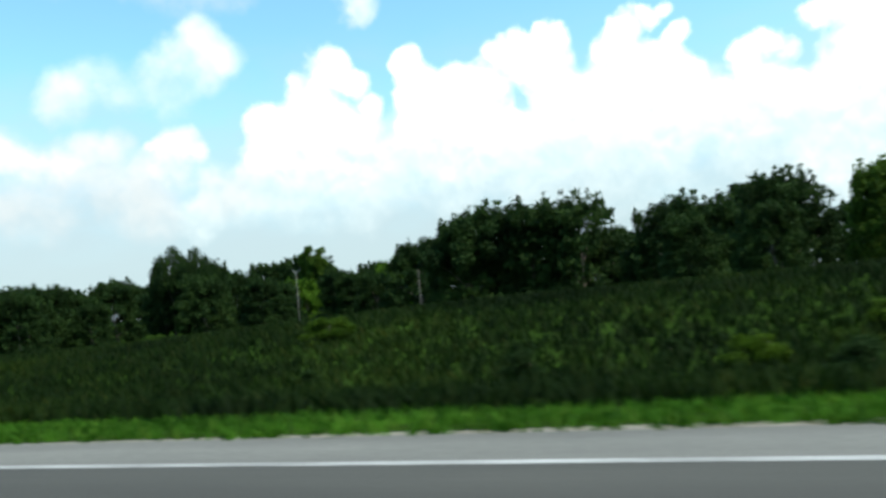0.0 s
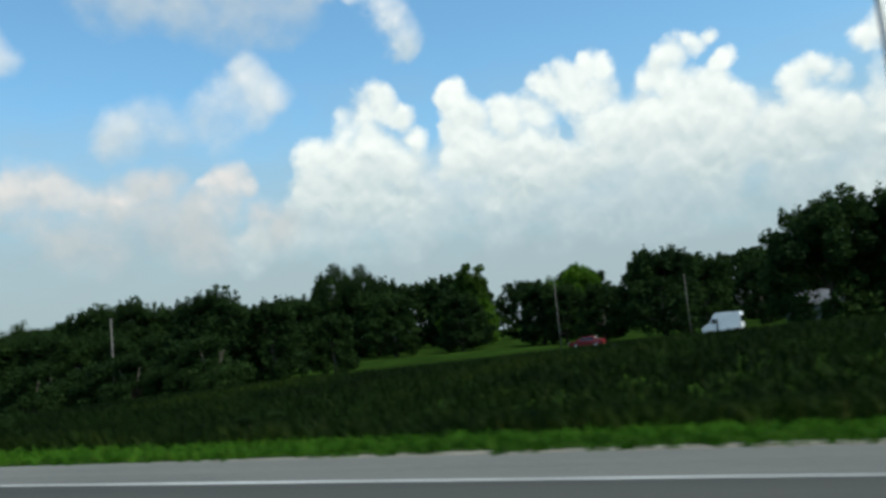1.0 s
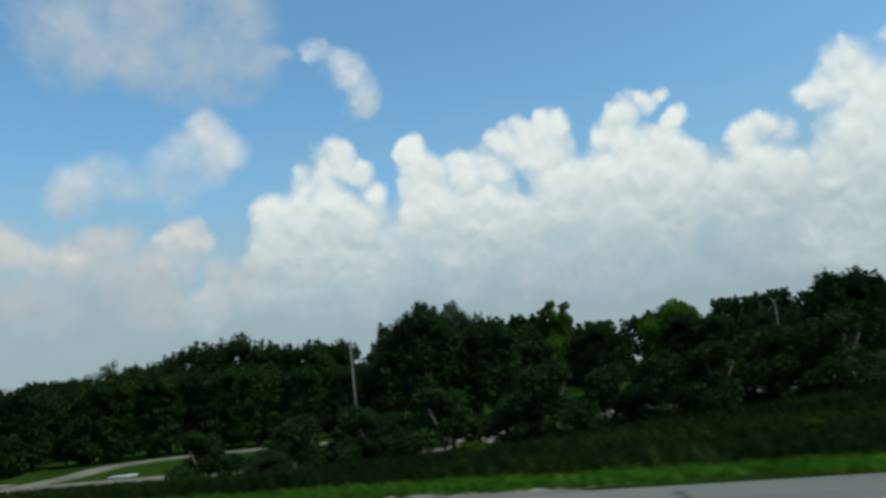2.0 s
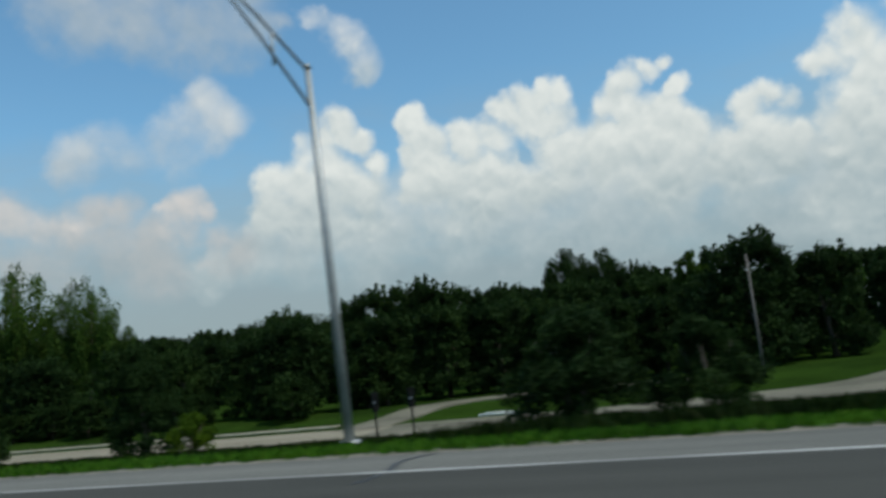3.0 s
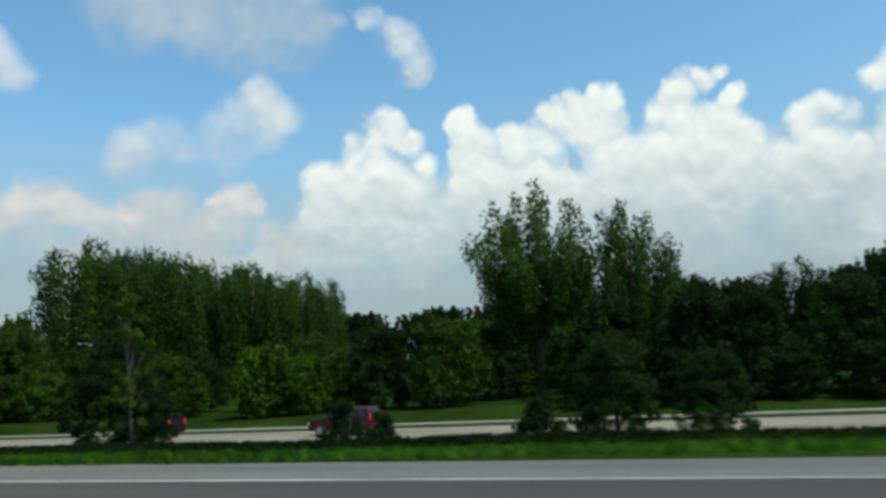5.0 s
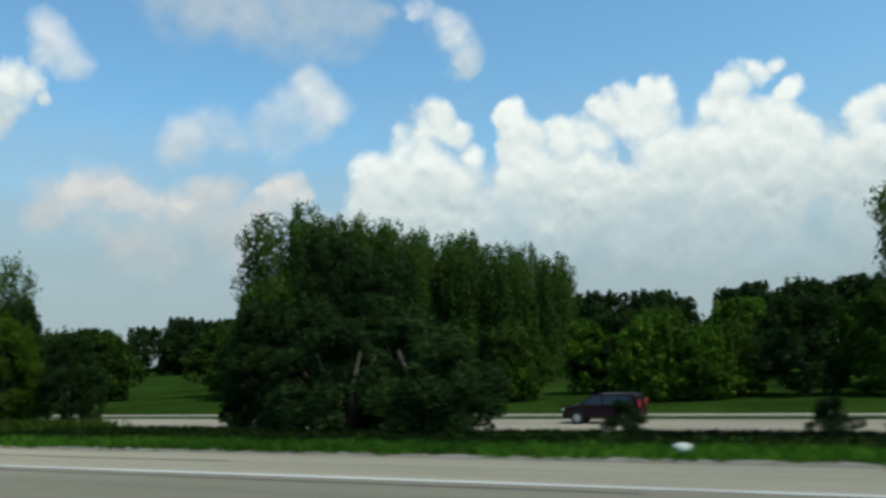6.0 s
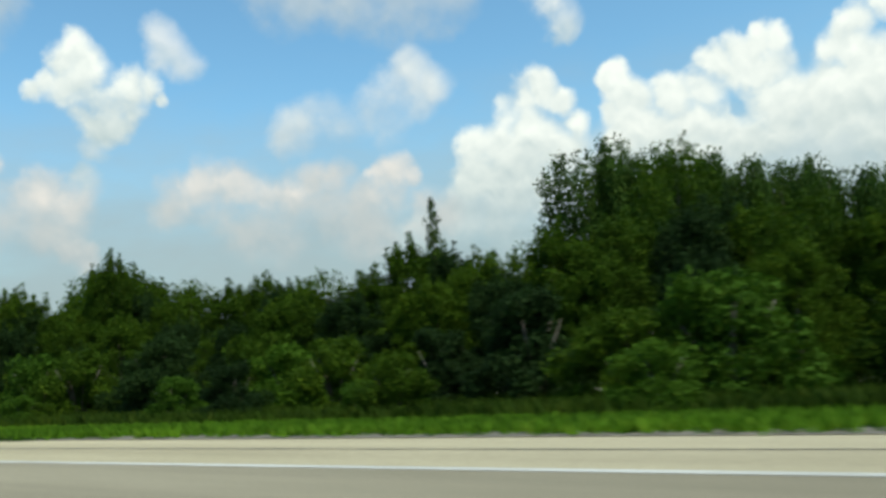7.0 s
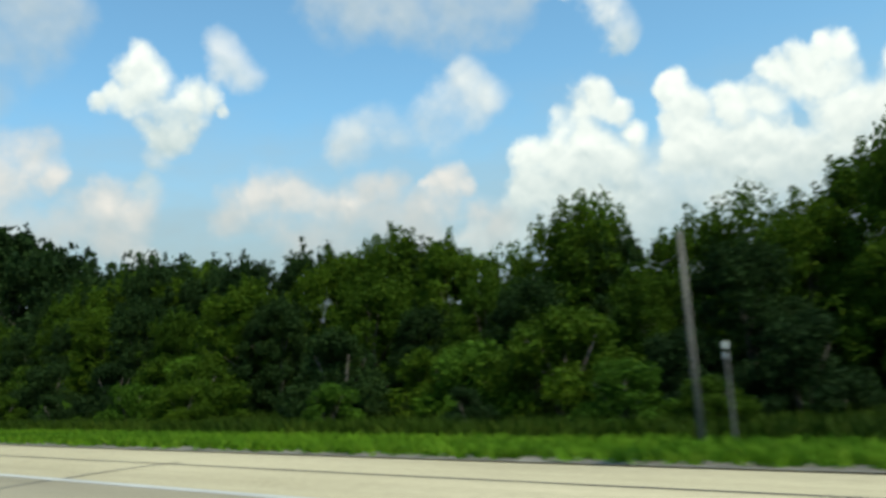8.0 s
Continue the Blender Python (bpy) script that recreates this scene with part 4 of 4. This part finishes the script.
def tufts(name, xr, count, near, depth, height, width, mat, label, seed, blades=5):
    """Upright blades in tufts on the land beside the road."""
    r = np.random.default_rng(seed)
    x = r.uniform(*xr, count)
    edge = np.array([grass_y(v) for v in np.linspace(xr[0], xr[1], 200)])
    s = near + (depth - near) * r.uniform(0, 1, count) ** 1.2
    y = np.interp(x, np.linspace(xr[0], xr[1], 200), edge) + s
    z = np.array([ground_z(a, b) for a, b in zip(x, y)])
    bx = np.repeat(x, blades) + r.normal(scale=width * 1.2, size=count * blades)
    by = np.repeat(y, blades) + r.normal(scale=width * 1.2, size=count * blades)
    bz = np.repeat(z, blades) - 0.03
    n = count * blades
    hh = height * r.uniform(0.45, 1.25, n)
    ang, lean = r.uniform(0, math.pi, n), r.normal(scale=0.35, size=(n, 2)) * hh[:, None]
    dx, dy = np.cos(ang) * width * 0.5, np.sin(ang) * width * 0.5
    v = np.stack([np.stack([bx - dx, by - dy, bz], 1), np.stack([bx + dx, by + dy, bz], 1),
                  np.stack([bx + dx * 0.7 + lean[:, 0] * 0.5, by + dy * 0.7 + lean[:, 1] * 0.5, bz + hh * 0.6], 1),
                  np.stack([bx + lean[:, 0], by + lean[:, 1], bz + hh], 1)], 1).reshape(-1, 3)
    ob = new(name, leaf_mesh(name, v, mat, 4))
    return tagged(ob, label, "grass", kind="stuff")


tufts("verge_grass", (-212, 40), 27000, 0.05, 3.6, 0.13, 0.06, MOWN, "short green mown grass along the shoulder", 21, 4)
# later stretch: the brighter colour holds the sunlight
tufts("verge_grass", (-330, -212), 22000, 0.05, 4.2, 0.15, 0.06, MOWN_SUNLIT, "yellowish green grass along the shoulder, sunlight put into its colour", 24, 4)
tufts("weeds", (-75, 40), 60000, 2.6, 40.0, 0.34, 0.075, WEED_SHADED, "tall dark rank weeds covering the bank", 22, 4)
tufts("weeds", (-100, -75), 10000, 2.4, 26.0, 0.30, 0.08, WEED_SHADED, "dark rank weeds on the slope below the highway", 23, 4)
tufts("weeds", (-212, -100), 26000, 2.4, 26.0, 0.15, 0.09, WEED_SHADED, "low dark weeds on the slope down to the frontage road", 26, 4)
tufts("weeds", (-330, -212), 26000, 3.4, 12.0, 0.34, 0.07, WEED_SUNLIT, "tall yellowish weeds at the foot of the roadside trees", 25, 4)

# ---- lamp posts ----


def lamp_post(at, height, lean, label):
    """A tall steel pole with a two-tube bracket arm that reaches over the highway."""
    p = thing("street_lamp", at, label, "lamp post", "highway lamp posts")
    bm = bmesh.new()
    tube(bm, [(0, 0, -0.3), (lean * 0.5, 0, height * 0.5), (lean, 0, height)], [0.102, 0.085, 0.062], 14)
    part("pole", bm, STEEL, p, "tapered galvanised pole")
    bm = bmesh.new()
    tube(bm, [(0, 0, 0.02), (0, 0, 0.10)], [0.24, 0.22], 10)
    part("base_plate", bm, STEEL, p)
    tip = (lean, -3.4, height + 0.95)
    for name, z0 in (("upper_arm", height - 0.06), ("lower_arm", height - 0.85)):
        bm = bmesh.new()
        tube(bm, [(lean, 0, z0), (lean, -1.7, (z0 + tip[2]) / 2 + 0.05), tip], [0.036, 0.032, 0.028], 8)
        part(name, bm, STEEL, p)
    bm = bmesh.new()
    tube(bm, [(lean, -1.3, height - 0.34), (lean, -1.3, height + 0.33)], [0.025, 0.025], 6)
    part("strut", bm, STEEL, p)
    bm = box(bmesh.new(), (0.32, 0.75, 0.16), (lean, -3.75, height + 0.98), 0.05)
    head = part("lamp_head", bm, STEEL, p, "grey cobra-head luminaire")
    bm = box(bmesh.new(), (0.22, 0.45, 0.05), (lean, -3.8, height + 0.885), 0.015)
    part("lens", bm, LAMP_CLEAR, head, "clear glass lens")
    bm = bmesh.new()
    tube(bm, [(lean, 0, height - 0.02), (lean, 0, height + 0.08)], [0.085, 0.05], 10)
    part("cap", bm, STEEL, p)
    return p


POLES = [(-29.8, 14.0, -0.60, -0.14), (-102.4, 14.6, -0.24, -0.20), (-178.47, 12.9, -0.29, -0.20), (-250.55, 10.6, -0.22, -0.14)]   # x, y, z, lean
posts = [lamp_post((x, y, ground_z(x, y)), 7.68 + z - ground_z(x, y), lean, "tall galvanised highway lamp post with a truss arm") for x, y, z, lean in POLES]
bm = box(bmesh.new(), (0.30, 0.28, 0.42), (-0.38, 0, 6.85), 0.03)
part("junction_box", bm, CABINET, posts[0], "grey box clamped near the top")

cab = thing("utility_cabinet", (-30.25, 13.9, ground_z(-30.25, 13.9)), "small grey-green roadside utility cabinet on two legs", "cabinet")
part("body", box(bmesh.new(), (0.46, 0.30, 0.66), (0, 0, 0.80), 0.02), CABINET, cab)
for x in (-0.16, 0.16):
    part("leg", box(bmesh.new(), (0.06, 0.06, 0.75), (x, 0, 0.15), 0.008), STEEL, cab)
door = part("door", box(bmesh.new(), (0.38, 0.02, 0.56), (0, -0.158, 0.80), 0.006), CABINET, cab)
part("handle", box(bmesh.new(), (0.02, 0.02, 0.10), (0.14, -0.175, 0.82), 0.005), STEEL, door)


def far_lamp(x, y, h, label, arm=True, turn=0.0, r=0.11, reach=1.0):
    p = thing("street_lamp", (x, y, ground_z(x, y)), label, "lamp post", "far lamp posts", turn)
    bm = bmesh.new()
    tube(bm, [(0, 0, -0.2), (0, 0, h)], [r, r * 0.65], 8)
    part("pole", bm, TIMBER if not arm else STEEL, p)
    if arm:
        bm = bmesh.new()
        tube(bm, [(0, 0, h - 0.3), (-1.0 * reach, -0.3, h + 0.1), (-1.9 * reach, -0.5, h + 0.15)], [0.045, 0.04, 0.035], 6)
        part("arm", bm, STEEL, p)
        part("lamp_head", box(bmesh.new(), (0.7 * reach, 0.3, 0.16), (-2.2 * reach, -0.55, h + 0.12), 0.04), STEEL, p)
    return p


twin = far_lamp(-61, 102.5, 9.2, "far slim grey lamp post with two raised heads", False, 0, 0.07)
for side in (-1, 1):
    bm = bmesh.new()
    tube(bm, [(0, 0, 9.0), (side * 0.25, 0, 9.35), (side * 0.55, 0, 9.65)], [0.05, 0.045, 0.04], 6)
    part("arm", bm, STEEL, twin)
    part("lamp_head", box(bmesh.new(), (0.42, 0.26, 0.16), (side * 0.62, 0, 9.74), 0.04), DARK_POST, twin, "dark lamp head")
far_lamp(-46, 112, 8.5, "far thin timber pole beside the parked van", False, 0, 0.06)
far_lamp(-95, 61.5, 8.6, "weathered timber utility pole behind the frontage road", False)
far_lamp(-223.7, 61.5, 7.9, "slim grey lamp post behind the frontage road", True, 0, 0.055, 0.62)
far_lamp(-256.2, 10.0, 2.7, "short slim grey pole on the verge", False, 0.0, 0.045)


def marker_post(x, y, h, w, mat, label):
    p = thing("marker_post", (x, y, ground_z(x, y)), label, "marker post", "verge markers")
    part("stake", box(bmesh.new(), (w, w * 0.5, h + 0.2), (0, 0, h / 2 - 0.1), w * 0.12), mat, p)
    part("reflector", box(bmesh.new(), (w * 0.8, 0.012, 0.09), (0, -w * 0.26, h - 0.12), 0.003), LAMP_CLEAR, p)
    part("cap", box(bmesh.new(), (w * 1.25, w * 0.75, 0.10), (0, 0, h + 0.02), w * 0.12), PLASTIC, p, "pale plastic cap")
    return p


marker_post(-221.0, 10.8, 1.25, 0.06, TIMBER, "slim grey delineator post with a pale cap")
marker_post(-256.0, 10.6, 1.25, 0.045, TIMBER, "slim grey delineator post beside the short pole")
marker_post(-244.6, 11.0, 0.42, 0.09, PLASTIC, "stubby white plastic marker on the verge")
marker_post(-247.3, 11.0, 0.34, 0.06, ORANGE_PLASTIC, "stubby orange-red plastic marker on the verge")

# ---- vehicles ----


def wheel(parent, x, y, r, w=0.22):
    bm = bmesh.new()
    tube(bm, [(x, y - w / 2, r), (x, y - w / 2 + 0.03, r), (x, y + w / 2 - 0.03, r), (x, y + w / 2, r)], [r * 0.9, r, r, r * 0.9], 20)
    t = part("wheel", bm, RUBBER, parent, "black rubber tyre")
    side = -1 if y < 0 else 1
    bm = bmesh.new()
    tube(bm, [(x, y + side * (w / 2 - 0.02), r), (x, y + side * (w / 2 + 0.012), r)], [r * 0.66, r * 0.60], 16)
    part("rim", bm, ALLOY, t, "silver alloy rim")


def hull(profile, half, tuck, waist):
    """A body lofted from a side profile (x, z): full width up to the waist, drawn in above it."""
    bm = bmesh.new()
    rows = []
    for y in (-1, 1):
        ring = []
        for x, z in profile:
            inset = tuck * max(0.0, (z - waist)) + 0.05 * (1 if z < 0.35 else 0)
            ring.append(bm.verts.new((x, y * (half - inset), z)))
        rows.append(ring)
    n = len(profile)
    for k in range(n):
        bm.faces.new((rows[0][k], rows[0][(k + 1) % n], rows[1][(k + 1) % n], rows[1][k]))
    bm.faces.new(rows[0][::-1])
    bm.faces.new(rows[1])
    bmesh.ops.recalc_face_normals(bm, faces=bm.faces)
    bmesh.ops.bevel(bm, geom=[e for e in bm.edges if e.calc_face_angle(0) > 0.35], offset=0.05, segments=2, affect="EDGES")
    return bm


def side_glass(parent, pts, half, tuck, waist):
    for s in (-1, 1):
        bm = bmesh.new()
        vs = [bm.verts.new((x, s * (half - tuck * max(0.0, z - waist) + 0.004), z)) for x, z in pts]
        f = bm.faces.new(vs)
        res = bmesh.ops.extrude_face_region(bm, geom=[f])
        for v in res["geom"]:
            if isinstance(v, bmesh.types.BMVert):
                v.co.y += s * 0.006
        bmesh.ops.recalc_face_normals(bm, faces=bm.faces)
        part("side_window", bm, CAR_GLASS, parent, "dark tinted side window")


def vehicle(kind, at, turn, paint, label):
    """A car, sport utility or van; its nose points along -x before the turn."""
    v = thing("car" if kind != "van" else "van", at, label, "van" if kind == "van" else "car", turn=turn)
    if kind == "suv":
        half, tuck, waist, r, axles = 0.92, 0.22, 1.0, 0.36, (-1.42, 1.32)
        prof = [(-2.32, 0.34), (2.26, 0.34), (2.34, 0.62), (2.30, 1.02), (2.12, 1.60), (1.95, 1.70), (-0.1, 1.72), (-0.55, 1.64), (-1.25, 1.10), (-2.15, 0.98), (-2.34, 0.72)]
        panes = ([(-1.05, 1.12), (-0.50, 1.56), (0.10, 1.60), (0.10, 1.10)], [(0.18, 1.10), (0.18, 1.60), (1.10, 1.60), (1.10, 1.10)], [(1.18, 1.10), (1.18, 1.60), (1.80, 1.56), (1.98, 1.12)])
    elif kind == "sedan":
        half, tuck, waist, r, axles = 0.89, 0.25, 0.92, 0.33, (-1.38, 1.36)
        prof = [(-2.36, 0.28), (2.32, 0.28), (2.38, 0.55), (2.34, 0.98), (1.72, 1.05), (1.15, 1.40), (0.70, 1.46), (-0.20, 1.46), (-0.55, 1.40), (-1.25, 0.98), (-2.20, 0.80), (-2.38, 0.58)]
        panes = ([(-1.05, 0.98), (-0.45, 1.36), (0.12, 1.38), (0.12, 0.98)], [(0.20, 0.98), (0.20, 1.38), (0.72, 1.38), (1.40, 1.02)])
    else:
        half, tuck, waist, r, axles = 1.0, 0.08, 1.1, 0.36, (-1.75, 1.5)
        prof = [(-2.60, 0.36), (2.55, 0.36), (2.60, 0.7), (2.57, 2.82), (2.44, 2.95), (-0.55, 3.0), (-0.92, 2.84), (-1.55, 1.72), (-2.36, 1.36), (-2.62, 0.95)]
        panes = ([(-1.45, 1.62), (-1.10, 2.25), (-0.72, 2.28), (-0.72, 1.58)], [(-0.66, 0.62), (-0.66, 2.25), (-0.40, 2.25), (-0.40, 0.62)])
    part("body", hull(prof, half, tuck, waist), paint, v)
    for p in panes:
        side_glass(v, p, half, tuck, waist)
    front = [(-0.60, 1.60), (-1.22, 1.13)] if kind == "suv" else [(-0.58, 1.37), (-1.20, 1.0)] if kind == "sedan" else [(-0.98, 2.72), (-1.50, 1.80)]
    rear = [(2.13, 1.55), (2.27, 1.10)] if kind == "suv" else [(1.18, 1.38), (1.66, 1.09)] if kind == "sedan" else [(2.585, 2.4), (2.595, 1.6)]
    for name, ((xa, za), (xb, zb)), off in (("windscreen", front, -0.012), ("rear_window", rear, 0.012)):
        bm = bmesh.new()
        wa, wb = half - tuck * max(0, za - waist) - 0.12, half - tuck * max(0, zb - waist) - 0.1
        d = Vector((xb - xa, 0, zb - za)).normalized()
        n = Vector((d.z, 0, -d.x)) * (1 if d.z * off > 0 else -1) * abs(off)
        quad = [(xa, -wa, za), (xa, wa, za), (xb, wb, zb), (xb, -wb, zb)]
        vs = [bm.verts.new(Vector(q) + n) for q in quad] + [bm.verts.new(Vector(q) - n) for q in quad]
        for f in ((0, 1, 2, 3), (7, 6, 5, 4), (0, 4, 5, 1), (1, 5, 6, 2), (2, 6, 7, 3), (3, 7, 4, 0)):
            bm.faces.new([vs[i] for i in f])
        bmesh.ops.recalc_face_normals(bm, faces=bm.faces)
        part(name, bm, CAR_GLASS, v, "dark glass")
    for x in axles:
        for y in (-half + 0.08, half - 0.08):
            wheel(v, x, y, r)
    xr, zr = max(p[0] for p in prof), (1.15 if kind == "suv" else 0.80 if kind == "sedan" else 1.1)
    for y in (-half + 0.12, half - 0.12):
        part("tail_light", box(bmesh.new(), (0.10, 0.20, 0.42 if kind == "suv" else 0.18), (xr - 0.06, y, zr), 0.02), LAMP_RED, v, "red tail light")
        part("headlight", box(bmesh.new(), (0.14, 0.30, 0.14), (-xr + 0.10, y * 0.95, 0.82 if kind != "sedan" else 0.68), 0.03), LAMP_CLEAR, v, "clear headlight")
    for y in (-half - 0.09, half + 0.09):
        part("mirror", box(bmesh.new(), (0.12, 0.18, 0.13), (-0.95 if kind != "van" else -1.40, y, 1.12 if kind != "van" else 1.6), 0.03), paint, v)
    return v


ROAD_Z = FRONT_Z + 0.06
vehicle("suv", (-186.0, 47.0, ROAD_Z), 0, RED_PAINT, "dark red sport utility vehicle on the frontage road")
vehicle("suv", (-225.5, 49.0, ROAD_Z), 0, BLACK_PAINT, "black sport utility vehicle on the frontage road")
vehicle("suv", (-203.3, 48.0, ROAD_Z), 0, DARK_PAINT, "dark maroon sport utility vehicle with bright tail lights")
vehicle("van", (-42.4, 117, ground_z(-42.4, 117)), -8, WHITE_PAINT, "white high-roofed delivery van parked by the side road")
vehicle("sedan", (-60, 112, ground_z(-60, 112)), 0, CHERRY_PAINT, "cherry red saloon car parked by the side road")

# ---- far house ----
hx, hy = -30.0, 166.0
house = thing("house", (hx, hy, ground_z(hx, hy)), "low house with a grey shingle roof among the trees", "house", turn=12)
house.scale = (0.72, 0.8, 0.85)
part("wall", box(bmesh.new(), (14, 8, 3.4), (0, 0, 1.6), 0.03), SIDING, house)
bm = bmesh.new()
vs = [bm.verts.new(p) for p in ((-7.8, -4.8, 3.2), (7.8, -4.8, 3.2), (7.8, 4.8, 3.2), (-7.8, 4.8, 3.2), (-5.0, 0, 6.2), (5.0, 0, 6.2))]
for f in ((0, 1, 5, 4), (1, 2, 5), (2, 3, 4, 5), (3, 0, 4), (3, 2, 1, 0)):
    bm.faces.new([vs[i] for i in f])
part("roof", bm, SHINGLE, house, "grey shingle hip roof")
for x in (-4, 0.5, 4.5):
    w = part("window", box(bmesh.new(), (1.4, 0.08, 1.2), (x, -4.02, 1.9), 0.02), WHITE_PAINT, house, "white window frame")
    part("pane", box(bmesh.new(), (1.2, 0.04, 1.0), (x, -4.06, 1.9), 0.005), CAR_GLASS, w, "dark pane")

# ---- small things beside the frontage road ----


def sign_post(x, y, h, label):
    """A thin dark post with a small board, seen from behind."""
    p = thing("sign", (x, y, ground_z(x, y)), label, "sign", "dark signs")
    part("post", box(bmesh.new(), (0.07, 0.07, h + 0.3), (0, 0, h / 2 - 0.15), 0.01), DARK_POST, p)
    part("board", box(bmesh.new(), (0.30, 0.03, 0.75), (0, 0.05, h - 0.38), 0.01), DARK_POST, p)
    part("bracket", box(bmesh.new(), (0.16, 0.02, 0.05), (0, -0.045, h - 0.4), 0.005), STEEL, p)


sign_post(-109.4, 29.9, 0.02 - ground_z(-109.4, 29.9), "small dark sign on a thin post, seen from behind")
sign_post(-107.8, 29.9, 0.07 - ground_z(-107.8, 29.9), "small dark sign on a thin post, seen from behind")

plank = thing("plank", (-111.9, 53.1, ground_z(-111.9, 53.1)), "pale sawn planks lying by the frontage road", "plank", turn=3)
part("board", box(bmesh.new(), (2.6, 0.32, 0.10), (0, 0, 0.08), 0.012), PLASTIC, plank)
part("board", box(bmesh.new(), (2.2, 0.30, 0.08), (0.25, 0.05, 0.172), 0.012, 4), PLASTIC, plank)

bol = thing("bollard", (-113.5, 64.4, ground_z(-113.5, 64.4)), "short dark bollard at the edge of the lawn", "bollard")
bm = bmesh.new()
tube(bm, [(0, 0, -0.1), (0, 0, 0.75), (0, 0, 0.85)], [0.16, 0.15, 0.06], 12)
part("post", bm, DARK_POST, bol)



litter = thing("litter", (-191.07, 9.85, ground_z(-191.07, 9.85)), "crumpled white plastic litter at the edge of the verge", "litter")
bm = bmesh.new()
bmesh.ops.create_icosphere(bm, subdivisions=3, radius=0.08)
for v in bm.verts:
    k = 1.0 + 0.45 * noise.noise(v.co * 18.0) + 0.25 * noise.noise(v.co * 44.0)
    v.co = Vector((v.co.x * 1.2 * k, v.co.y * 0.7 * k, v.co.z * 0.7 * k + 0.09))
part("wrapper", bm, PLASTIC, litter)
